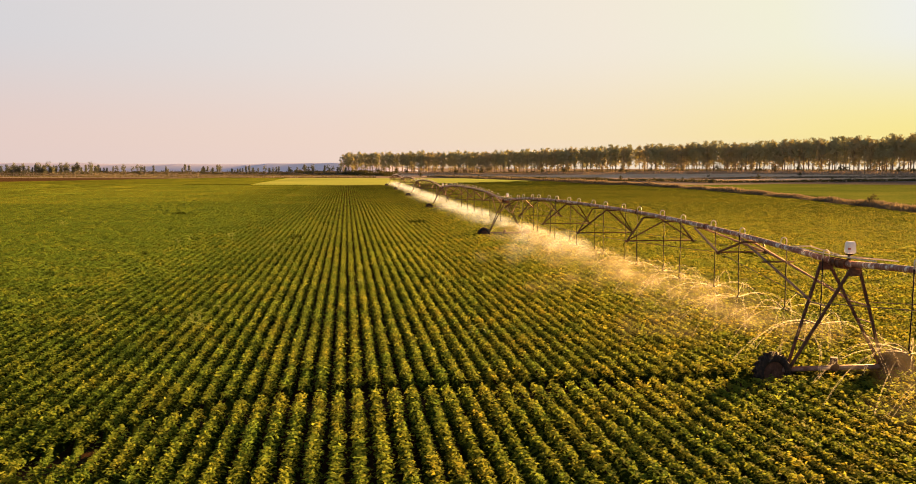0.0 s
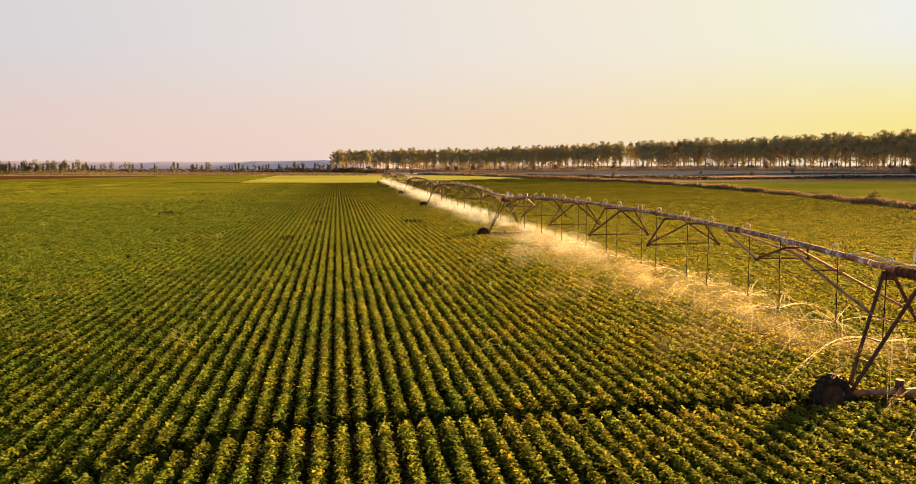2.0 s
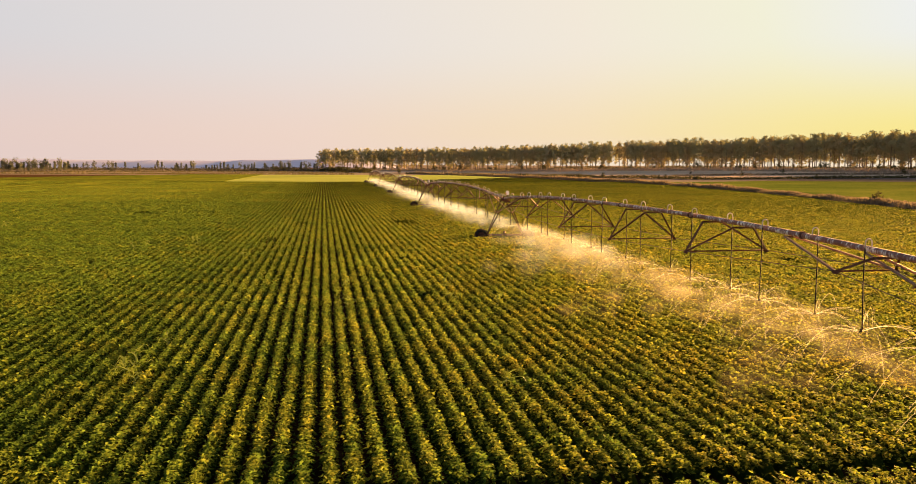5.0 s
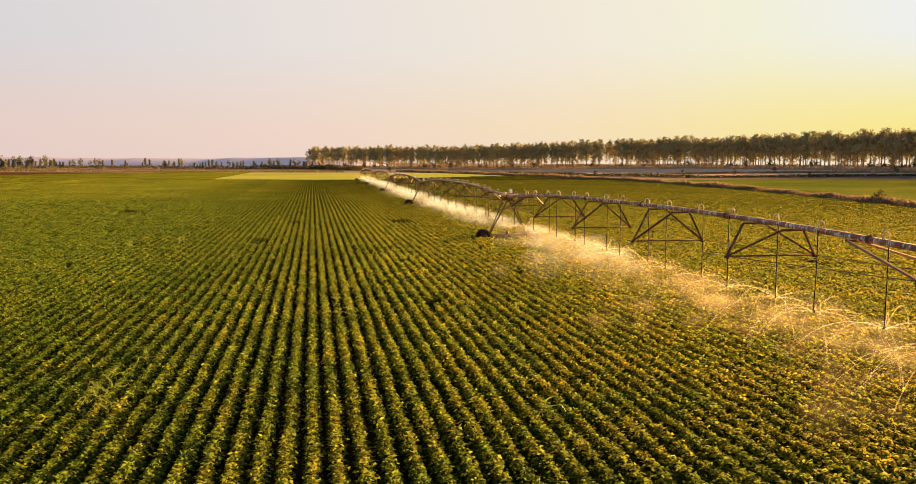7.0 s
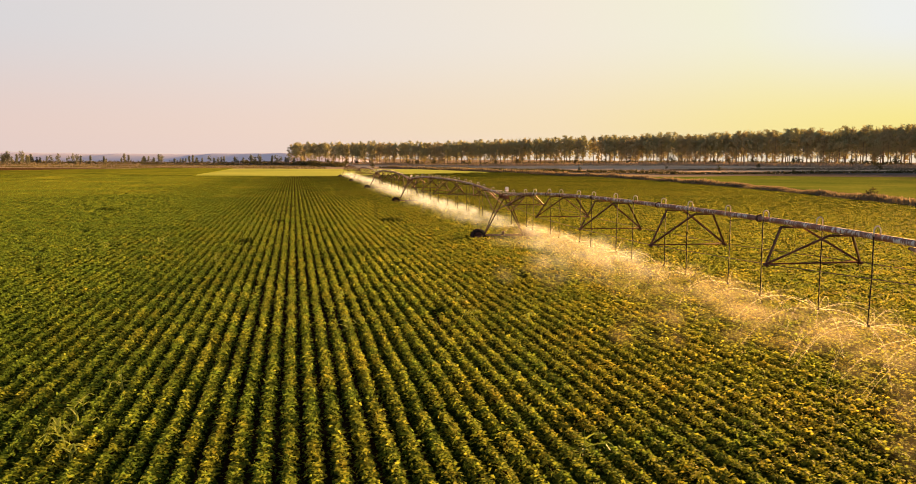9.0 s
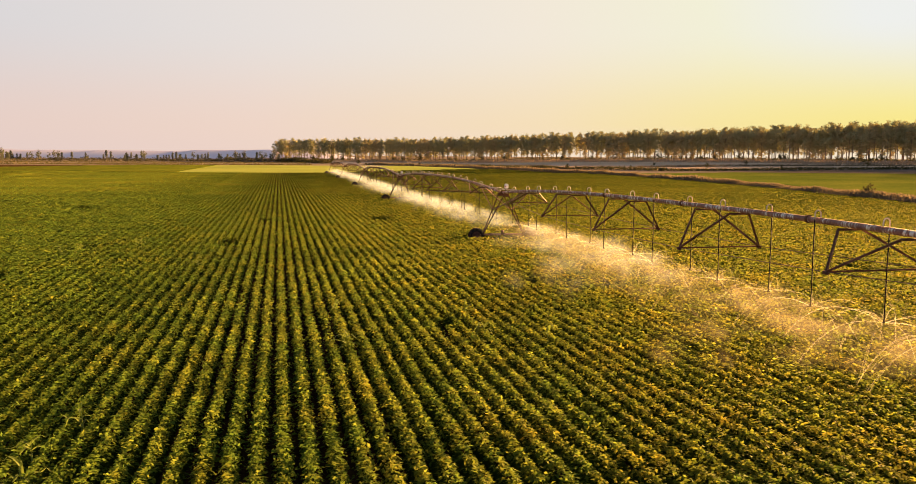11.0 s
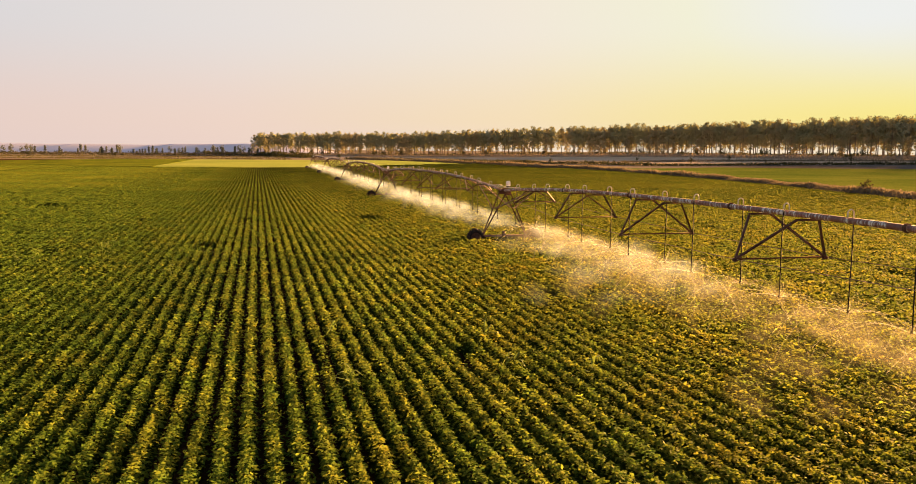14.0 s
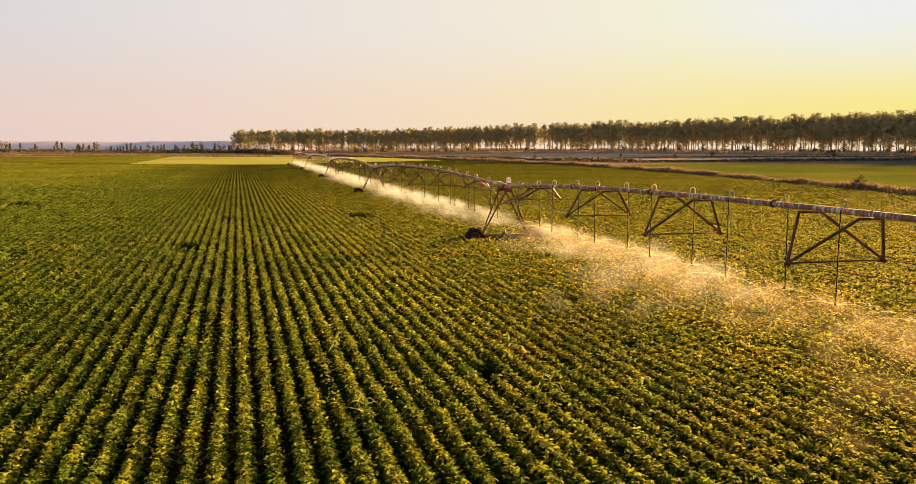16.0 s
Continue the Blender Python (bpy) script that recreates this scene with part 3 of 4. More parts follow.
def build_span():
    """One span: arched pipe, pyramid trusses, rods, and the hoses that hang from goosenecks. Origin under the pipe at its first tower, z at the pipe's end."""
    root = tagged(new("irrigation_span"), "weathered arched irrigation pipe on rusty trusses with hanging sprinkler hoses", "irrigation span", "spans of the irrigation machine")
    ss = [0.4 + (SPAN - 0.8) * k / 40 for k in range(41)]
    bm = bmesh.new()
    tube(bm, [(0, s, pipe_z(s)) for s in ss], 0.098, 12)
    pipe = part("pipe", bm, M_STEEL, root, "weathered galvanised pipe streaked with rust")
    for s in (9.8, 18.3, 26.8, 35.3, 43.8):
        bm = bmesh.new()
        tube(bm, [(0, s - 0.05, pipe_z(s - 0.05)), (0, s + 0.05, pipe_z(s + 0.05))], 0.135, 14)
        part("flange", bm, M_RUST, pipe)
    node_at = []
    for s, drop in zip(STATIONS, NODE_DROP):
        half = 1.74 if 10 < s < 45 else 1.0 if s < 10 else 1.3
        z = pipe_z(s) - drop
        node_at.append((s, half, z))
        reach = 1.3 if 10 < s < 45 else 0.9
        far_reach = 4.1 if s < 10 else reach
        for sy, q in ((-1, reach), (1, far_reach)):
            at, long_leg = s + sy * q, q > 3
            bm = bmesh.new()
            box(bm, 0, at, pipe_z(at) - 0.14, 0.40 if long_leg else 0.86, 0.09, 0.07, 0.008)
            part("cross_plate", bm, M_RUST, root)
            for sx in (-1, 1):
                bm = bmesh.new()
                tube(bm, [(sx * half, s, z), (sx * (0.16 if long_leg else 0.40), at, pipe_z(at) - 0.13)], 0.046, 4)
                part("truss_leg", bm, M_BEAM if long_leg else M_RUST, root, "long pale brown truss leg" if long_leg else "")
        bm = bmesh.new()
        tube(bm, [(-half, s, z), (half, s, z)], 0.03, 6)
        part("cross_bar", bm, M_RUST, root)
        for sx in (-1, 1):
            bm = bmesh.new()
            box(bm, sx * half, s, z - 0.02, 0.12, 0.2, 0.12, 0.02)
            part("truss_node", bm, M_RUST, root)
    for (s0, h0, z0), (s1, h1, z1) in zip(node_at, node_at[1:]):
        for sx in (-1, 1):
            bm = bmesh.new()
            tube(bm, [(sx * h0, s0, z0), (sx * h1, s1, z1)], 0.014, 5)
            part("truss_rod", bm, M_ROD, root)
    # stays from the pipe down to the tower legs at both ends
    for s, t, (ns, nh, nz) in ((6.4, 0.5, node_at[0]), (SPAN - 6.4, SPAN - 0.5, node_at[-1])):
        for sx in (-1, 1):
            bm = bmesh.new()
            tube(bm, [(sx * 0.12, s, pipe_z(s) - 0.1), (sx * 0.68, t, -1.25)], 0.042, 6)
            part("end_stay", bm, M_BEAM, root, "grey-brown end stay from pipe to tower leg")
            bm = bmesh.new()
            tube(bm, [(sx * nh, ns, nz), (sx * 0.8, t, -1.2)], 0.014, 5)
            part("truss_rod", bm, M_ROD, root)
        m = s * 0.55 + t * 0.45
        bm = bmesh.new()
        tube(bm, [(-0.62, m, pipe_z(s) * 0.55 - 0.58), (0.62, m, pipe_z(s) * 0.55 - 0.58)], 0.03, 6)
        part("stay_bar", bm, M_RUST, root)
    for k, s in enumerate(DROPS):
        side = 1 if k % 2 else -1
        z = pipe_z(s)
        hx = -0.24 if side < 0 else 0.12
        lx = -0.10 if side > 0 else -0.02
        bm = bmesh.new()
        tube(bm, [(lx, s, z + 0.08), (lx, s, z + 0.22)] + [((lx + hx) / 2 - (hx - lx) / 2 * math.cos(a), s, z + 0.22 + 0.12 * math.sin(a)) for a in (0.5, 1.05, 1.57, 2.1, 2.64)]
             + [(hx, s, z + 0.22), (hx, s, z + 0.02)], 0.02, 7)
        part("gooseneck", bm, M_ZINC, root, "bent galvanised gooseneck pipe")
        bm = bmesh.new()
        tube(bm, [(hx, s, z + 0.06), (hx + 0.012 * math.sin(k * 2.1), s, z * 0.5 - 0.8), (hx + 0.02 * math.sin(k), s + 0.03 * math.cos(k * 1.7), -2.02)], 0.021, 6)
        hose = part("drop_hose", bm, M_HOSE, root, "thin black drop hose")
        bm = bmesh.new()
        tube(bm, [(hx, s, -2.0), (hx, s, -2.06)], 0.03, 8)
        tube(bm, [(hx, s, -2.06), (hx, s, -2.075), (hx, s, -2.09)], [0.03, 0.075, 0.03], 10)
        part("sprinkler_head", bm, M_HOSE, hose)
    return root


tower = build_tower()
span = build_span()
for k in range(6, -1, -1):
    at = pose(TOWER_X[k] + (0.12 if k > 1 else 0.0), TOWER_Y[k], -0.10) @ Matrix.Diagonal((1, 1, (TOWER_TOP[k] + 0.10) / 3.9, 1))
    t = copy_thing(tower, at) if k else tower
    t.matrix_basis = at
    if k < 6:
        at = span_place(k)
        s = copy_thing(span, at) if k else span
        s.matrix_basis = at
# the span behind the first tower has no stays at its near end
for o in [o for o in span.children if o.name.startswith(("end_stay", "stay_bar")) and max(v.co.y for v in o.data.vertices) > SPAN / 2]:
    bpy.data.objects.remove(o)


# ---- water ----
def heads():
    """Places of the sprinkler heads in the world, with the span they belong to."""
    for k in range(6):
        m = span_place(k)
        for j, s in enumerate(DROPS):
            yield (k, j, *(m @ Vector((0.12 if j % 2 else -0.24, s, -2.08))))


def water_jets():
    """Fine arcs that leave each head of the nearer spans like the ribs of an umbrella, some with an upright spout."""
    rng = np.random.default_rng(5)
    bm = bmesh.new()
    for k, j, x, y, z in heads():
        if k > 1 or y < 5 or y > 64:
            continue
        count = 10 if y < 45 else 9
        for i in range(count):
            az = 2 * math.pi * (i + rng.uniform(-0.35, 0.35)) / count
            el = rng.uniform(0.08, 0.50)
            v = rng.uniform(4.0, 5.8)
            if i < 2:
                el, v = rng.uniform(0.85, 1.3), rng.uniform(2.6, 3.9)
            strands = 2 if y < 28 else 1
            for q in range(strands):
                e, w, b = el + rng.normal(0, 0.02), v * rng.uniform(0.96, 1.03), az + rng.normal(0, 0.02)
                r0 = 0.0028 if y < 40 else 0.0042
                pts, rs, t = [], [], 0.0
                while len(pts) < 13:
                    zz = z + w * math.sin(e) * t - 4.4 * t * t
                    if zz < 0.6:
                        break
                    drag = t / (1 + 0.5 * t)
                    pts.append((x + w * math.cos(e) * math.cos(b) * drag - 0.25 * t * t, y + w * math.cos(e) * math.sin(b) * drag, zz))
                    rs.append(r0 * max(0.3, 1.15 - 0.9 * t))
                    t += 0.065
                if len(pts) > 2:
                    tube(bm, pts, rs, 3, False)
    return bm


def spray_mist(k0, k1, per_head, size, seed):
    """Drifting veils of drops round each head: wide soft wisps that thin out to their rims."""
    rng = np.random.default_rng(seed)
    V, T = [], []
    turn = np.arange(8) * math.pi / 4
    for k, j, x, y, z in heads():
        if not k0 <= k < k1 or y < (40 if k0 == 1 else 3):
            continue
        n = int(per_head * rng.uniform(0.75, 1.25) * (0.3 if j in (0, 18) else 0.6 if j in (1, 17) else 1))
        t = rng.uniform(0.0, 1.0, n) ** 0.6
        az, v = rng.uniform(0, 2 * math.pi, n), rng.uniform(0.6, 3.0 if y < 45 else 2.3, n)
        # wind drags the veil out to the west
        gust = 0.6 + 0.5 * math.sin(j * 1.3 + k) + 0.4 * rng.random(n)
        px = x + (0.0 if y < 45 else 0.6) + v * np.cos(az) * t - (0.6 + (3.4 if y < 48 else 0.4) * (rng.random(n) < 0.36)) * t * gust
        py = y + v * np.sin(az) * t
        pz = z + 0.05 + t * rng.normal(0.05, 0.30, n) - 0.95 * t * t
        pz = np.maximum(pz, 0.7 + 0.5 * rng.random(n))
        face = rng.uniform(0, 2 * math.pi, n)
        tip = rng.normal(0, 0.5, n)
        a = np.stack([np.cos(face), np.sin(face), np.zeros(n)], -1)
        up = np.stack([-np.sin(face) * np.sin(tip), np.cos(face) * np.sin(tip), np.cos(tip)], -1)
        s = (size * rng.uniform(0.55, 1.45, n) * (0.55 + 0.6 * t))[:, None]
        wide, tall = s * rng.uniform(0.9, 1.9, (n, 1)), s * rng.uniform(0.55, 0.85, (n, 1))
        c = np.stack([px, py, pz], -1)
        discs = [c]
        for share in (0.5, 1.0):
            for q in turn:
                wob = rng.uniform(0.8, 1.2, (n, 1)) * share
                discs.append(c + a * math.cos(q) * wide * wob + up * math.sin(q) * tall * wob)
        V.append(np.stack(discs, 1))
        w = np.zeros((n, 17), np.float32)
        w[:, 0] = 1.0
        w[:, 1:9] = rng.uniform(0.28, 0.62, (n, 8))
        T.append(w * (rng.uniform(0.4, 1.0, n) * (1.1 - 0.5 * t))[:, None])
    V, T = np.concatenate(V).reshape(-1, 3), np.concatenate(T)
    i = np.arange(len(T))[:, None] * 17
    F = []
    for q in range(8):
        p = (q + 1) % 8
        F += [i + [[0, 1 + q, 1 + p]], i + [[1 + q, 9 + q, 9 + p]], i + [[1 + q, 9 + p, 1 + p]]]
    return V, np.concatenate(F, 1).reshape(-1, 3), T.ravel()


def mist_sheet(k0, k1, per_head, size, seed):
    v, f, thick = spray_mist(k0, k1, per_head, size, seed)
    ob = sheet("water_mist", v, f, M_MIST if k0 == 0 else M_MIST_COOL, smooth=True)
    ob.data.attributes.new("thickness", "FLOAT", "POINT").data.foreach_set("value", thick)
    return tagged(ob, "fine mist with golden sunlight tinted in, drifting under the irrigation pipe" if k0 == 0 else "dense mist whitened by a blue tint, drifting under the far irrigation pipe", "water spray", kind="stuff")


jets = part("water_jets", water_jets(), M_JET)
tagged(jets, "thin arcs of water thrown from the sprinkler heads", "water spray", kind="stuff")
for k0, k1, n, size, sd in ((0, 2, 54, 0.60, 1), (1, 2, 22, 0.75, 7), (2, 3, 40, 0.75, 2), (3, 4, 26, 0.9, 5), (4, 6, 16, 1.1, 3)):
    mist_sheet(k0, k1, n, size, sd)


# ---- trees ----
def tree_meshes(seed, height, bare, spread, clumps, leaf_size):
    """Trunk with rising limbs, and an upright crown of many small leaf clumps with gaps. Returns (trunk bmesh, crown arrays)."""
    rng = np.random.default_rng(seed)
    bm = bmesh.new()
    lean = rng.normal(0, 0.25, 2)
    pts = [(lean[0] * q * q + 0.12 * math.sin(5 * q), lean[1] * q * q, height * 0.9 * q) for q in (0, 0.15, 0.35, 0.55, 0.75, 1.0)]
    r = height * 0.0125
    tube(bm, pts, [r * 1.25, r, r * 0.8, r * 0.55, r * 0.3, r * 0.08], 5)
    n_limb = 12
    for i in range(n_limb):
        q = bare * 0.85 + (0.93 - bare * 0.85) * (i + rng.uniform(0, 0.8)) / n_limb
        az = rng.uniform(0, 6.283)
        reach = spread * height * (0.55 + 0.45 * math.sin(math.pi * min(1, max(0, (q - bare) / (1 - bare)) + 0.18))) * rng.uniform(0.5, 0.95)
        p0 = Vector((lean[0] * q * q, lean[1] * q * q, height * 0.9 * q))
        p2 = p0 + Vector((math.cos(az) * reach, math.sin(az) * reach, height * rng.uniform(0.07, 0.15)))
        p1 = (p0 + p2) / 2 + Vector((0, 0, -0.1 * reach))
        tube(bm, [p0, p1, p2], [r * 0.35, r * 0.22, r * 0.06], 3, False)
    # boughs of leaves inside an egg-shaped outline, fewer and looser towards its foot
    n_bough = 46
    u = rng.normal(0, 1, (n_bough, 3))
    u *= (rng.random(n_bough) ** 0.4 / np.linalg.norm(u, axis=1))[:, None]
    half = height * (1 - bare) * 0.5
    swell = np.where(u[:, 2] < 0, 1 + 0.15 * u[:, 2], 1.0)
    c = np.stack([u[:, 0] * spread * height * swell + lean[0], u[:, 1] * spread * height * swell + lean[1], height * 0.985 - half + u[:, 2] * half * 0.93], -1)
    heavy = rng.uniform(0.4, 1.0, n_bough) * np.where(u[:, 2] < -0.25, 0.55, 1.0)
    pick = rng.choice(n_bough, clumps, p=heavy / heavy.sum())
    p = c[pick] + rng.normal(0, 1, (clumps, 3)) * np.array([0.029, 0.029, 0.024]) * height
    p[:, 2] = np.minimum(p[:, 2], height * (0.985 + 0.006 * rng.normal(0, 1, clumps)))
    size = leaf_size * rng.uniform(0.6, 1.4, clumps)
    q = (p - np.array([lean[0], lean[1], height * 0.985 - half])) / np.array([spread * height, spread * height, half]) + rng.normal(0, 0.45, (clumps, 3))
    return bm, leaves_mesh(rng, p[:, 0], p[:, 1], p[:, 2], size, 0.5, single=True, out=q / np.linalg.norm(q, axis=1)[:, None])


def build_tree(name, seed, height, bare, spread, clumps, leaf_size, leaf, label, group):
    root = tagged(new(name), label, "tree", group)
    bm, (v, f) = tree_meshes(seed, height, bare, spread, clumps, leaf_size)
    part("trunk", bm, M_BARK, root)
    sheet("crown", v, f, leaf, root)
    return root


BELT = [(-60, 1010), (-3, 935), (60, 885), (130, 826), (200, 766), (267, 702), (330, 610), (366, 500), (368, 390), (364, 355)]


def along(line, step):
    """Places every step metres along a line of corners."""
    got, left = [], 0.0
    for (x0, y0), (x1, y1) in zip(line, line[1:]):
        d = math.hypot(x1 - x0, y1 - y0)
        while left < d:
            q = left / d
            got.append((x0 + (x1 - x0) * q, y0 + (y1 - y0) * q, math.atan2(y1 - y0, x1 - x0)))
            left += step
        left -= d
    return got


belt_kinds = [build_tree("poplar_tree", 20 + i, 25.2 + 0.5 * (i % 3), (0.04, 0.20, 0.09, 0.28, 0.13, 0.22)[i], 0.145, 1080, 1.0, M_TREE if i % 3 else M_TREE2,
                         "tall poplar with a bare trunk and a dark green high crown" if i % 3 else "tall poplar with a bare trunk and a yellowing high crown",
                         "poplars of the tree belt") for i in range(6)]
rng = random.Random(4)
used = set()


def plant(kinds, x, y, scale, sink=0.15, stretch=0.055):
    i = rng.randrange(len(kinds))
    m = pose(x, y, float(land(x, y)) - sink, 0, 0, rng.uniform(0, 360)) @ Matrix.Diagonal((scale, scale, scale * rng.uniform(1 - stretch, 1 + stretch), 1))
    if kinds[i].name in used:
        t = copy_thing(kinds[i], m)
        t.scale = m.to_scale()
    else:
        kinds[i].matrix_basis = m
        used.add(kinds[i].name)


for deep, step in ((0, 4.3), (9, 5.4)):
    for x, y, a in along(BELT[1:], step):
        px = x - math.sin(a) * deep + rng.uniform(-1.5, 1.5)
        py = y + math.cos(a) * deep + rng.uniform(-1.5, 1.5)
        if rng.random() < (0.7 if deep and y > 780 else 0.95):
            plant(belt_kinds, px, py, rng.uniform(0.97, 1.02) * (1 + 0.08 * float(smooth01((px - 125) / 190))), 0.15, 0.02)

# the rear rows of the belt, one thicket
n, V, F = 0, [], []
rgb = np.random.default_rng(31)
for deep, step in ((17, 6.0), (25, 7.0)):
    for q, (x, y, a) in enumerate(along(BELT[1:], step)):
        if y > (905 if deep < 20 else 840):          # the far end of the belt is thin
            continue
        px, py, h = x - math.sin(a) * deep + rgb.uniform(-2, 2), y + math.cos(a) * deep + rgb.uniform(-2, 2), rgb.uniform(24, 27)
        bm, (v, f) = tree_meshes(400 + q % 5, h * (0.97 + 0.08 * float(smooth01((px - 125) / 190))), 0.20, 0.15, 380, 1.15)
        bm.free()
        V.append(v + np.array([px, py, float(land(px, py))]))
        F.append(f + n)
        n += len(v)
tagged(sheet("far_woods", np.concatenate(V), np.concatenate(F), M_TREE), "olive crowns of the rear rows of the tree belt", "woods", kind="stuff")

far_kinds = [build_tree("field_tree", 50 + i, 10.5 + 0.9 * i, 0.04, 0.10 if i < 3 else 0.22, 300, 0.95, M_FARTREE,
                        "small rounded tree on the far side of the field", "trees along the far field edge") for i in range(4)]
FAR_X = [-306, -299, -291, -285, -278, -272, -264, -258, -250, -244, -238, -230, -225, -219, -211, -202, -188, -178, -167, -148, -133, -128, -121, -117, -103, -99, -87, -83, -78, -69, -59, -48, -42, -35, -27, -21, -11, -5]
for c, x in enumerate(FAR_X):
    for _ in range(6 if c < 9 else 4 if c < 14 else 2 + c % 2):
        plant(far_kinds, x * (0.86 if c < 12 else 1) + rng.uniform(-5, 5), (665 if c < 12 else 765) + rng.uniform(-14, 20), rng.uniform(0.55, 0.88))
bush_kinds = [build_tree("bush", 70 + i, 5.0 + i, 0.02, 0.36, 900, 0.42, M_BUSH, "dark rounded bush at the foot of the tree belt", "bushes of the tree belt") for i in range(3)]
for x, y, a in along(BELT, 12):
    if rng.random() < 0.75:
        plant(bush_kinds, x + math.sin(a) * 8 + rng.uniform(-6, 6), y - math.cos(a) * 8 + rng.uniform(-6, 6), rng.uniform(0.55, 1.25))
for x, y, s in ((96.4, 126.0, 0.45), (52, 560, 0.8), (30, 600, 0.9), (118, 360, 0.55), (150, 420, 0.6), (175, 395, 0.4), (205, 372, 0.5), (228, 345, 0.35), (262, 330, 0.5), (290, 300, 0.45), (305, 270, 0.6), (318, 290, 0.5), (250, 410, 0.6), (215, 450, 0.5), (300, 380, 0.6)):
    plant(bush_kinds, x, y, s)


# ---- undergrowth, hedges, bank ----
def tuft_field(name, line, step, spread_w, n_per, size, height, mat, seed, label, category, slim=0.36, rise=0.0):
    """Loose blades and twigs along a line, dense and uneven."""
    rg = np.random.default_rng(seed)
    P = []
    for x, y, a in along(line, step):
        n = rg.integers(max(1, n_per * 2 // 3), n_per * 4 // 3 + 1)
        o, s = rg.normal(0, 0.5, n) * spread_w, rg.uniform(-0.5, 0.5, n) * step
        h = height * (0.8 + 0.12 * math.sin(x * 0.31 + y * 0.23) + 0.1 * math.sin(y * 0.071) + rg.uniform(-0.15, 0.15))
        px, py = x - math.sin(a) * o + math.cos(a) * s, y + math.cos(a) * o + math.sin(a) * s
        pz = land(px, py) + h * rg.random(n) ** 0.7 * np.exp(-(o / spread_w) ** 2 * 1.2)
        P.append(np.stack([px, py, pz, size * rg.uniform(0.5, 1.5, n)], -1))
    P = np.concatenate(P)
    v, f = leaves_mesh(rg, P[:, 0], P[:, 1], P[:, 2], P[:, 3], 1.0, rise, slim)
    return tagged(sheet(name, v, f, mat), label, category, kind="stuff")


bank_line = [(float(field_edge(y)) + 4.0, float(y)) for y in range(80, 600, 20)]
tuft_field("dry_grass_bank", bank_line[:7], 0.5, 3.8, 150, 0.46, 1.35, M_BANK, 7, "tall reddish-brown dry grass along the field edge", "dry grass", 0.16, 1.0)
tuft_field("dry_grass_bank", bank_line[6:14], 0.8, 3.4, 70, 0.8, 1.6, M_BANK, 8, "tall reddish-brown dry grass along the field edge", "dry grass", 0.18, 1.0)
tuft_field("dry_grass_bank", bank_line[13:], 1.6, 3.4, 40, 1.2, 1.6, M_BANK, 13, "tall reddish-brown dry grass along the field edge", "dry grass", 0.2, 1.0)
tuft_field("undergrowth", [(x - 3, y - 4) for x, y in BELT], 1.6, 6.0, 44, 0.9, 4.2, M_BUSH, 9, "dark brush under the tree belt", "undergrowth")
tuft_field("hedge", [(170, 352), (200, 330), (240, 300), (280, 255), (320, 200)], 1.2, 2.6, 40, 0.7, 1.3, M_BUSH, 10, "low dark hedge between the far fields", "hedge", 0.3, 0.8)
tuft_field("hedge", [(60, 590), (100, 540), (140, 450), (172, 352)], 1.6, 2.4, 24, 1.0, 1.7, M_BUSH, 11, "low dark hedge between the far fields", "hedge", 0.3, 0.8)
tuft_field("dry_grass_strip", [(190, 420), (240, 380), (290, 320), (330, 260)], 1.4, 9.0, 46, 0.9, 1.2, M_BANK, 14, "pale dry grass in front of the tree belt", "dry grass", 0.18, 1.0)
belt_front = [(x + math.sin(a) * 34, y - math.cos(a) * 34) for x, y, a in along(BELT[1:], 40)]
belt_foot = [(x + math.sin(a) * 72, y - math.cos(a) * 72) for x, y, a in along(BELT[2:], 40)]
tuft_field("dry_grass_strip", belt_front, 2.0, 22.0, 40, 1.5, 2.6, M_PALEGRASS, 15, "pale dry grass in front of the tree belt", "dry grass", 0.16, 0.9)
tuft_field("dry_grass_strip", belt_foot, 2.0, 18.0, 26, 1.3, 1.6, M_PALEGRASS, 16, "pale dry grass in front of the tree belt", "dry grass", 0.16, 0.9)
for yy, sd in ((540, 17), (650, 18)):
    tuft_field("rough_grass", [(-430, yy), (-200, yy + 6), (20, yy)], 2.4, 16.0, 34, 1.0, 0.8, M_BUSH, sd, "dull brown rough grass beyond the far field edge", "rough grass", 0.2, 0.9)
tuft_field("undergrowth", [(-430, 775), (-300, 775), (-150, 775), (0, 780), (40, 640)], 2.0, 5.0, 34, 1.2, 4.6, M_BUSH, 12, "dark brush along the far field edge", "undergrowth")

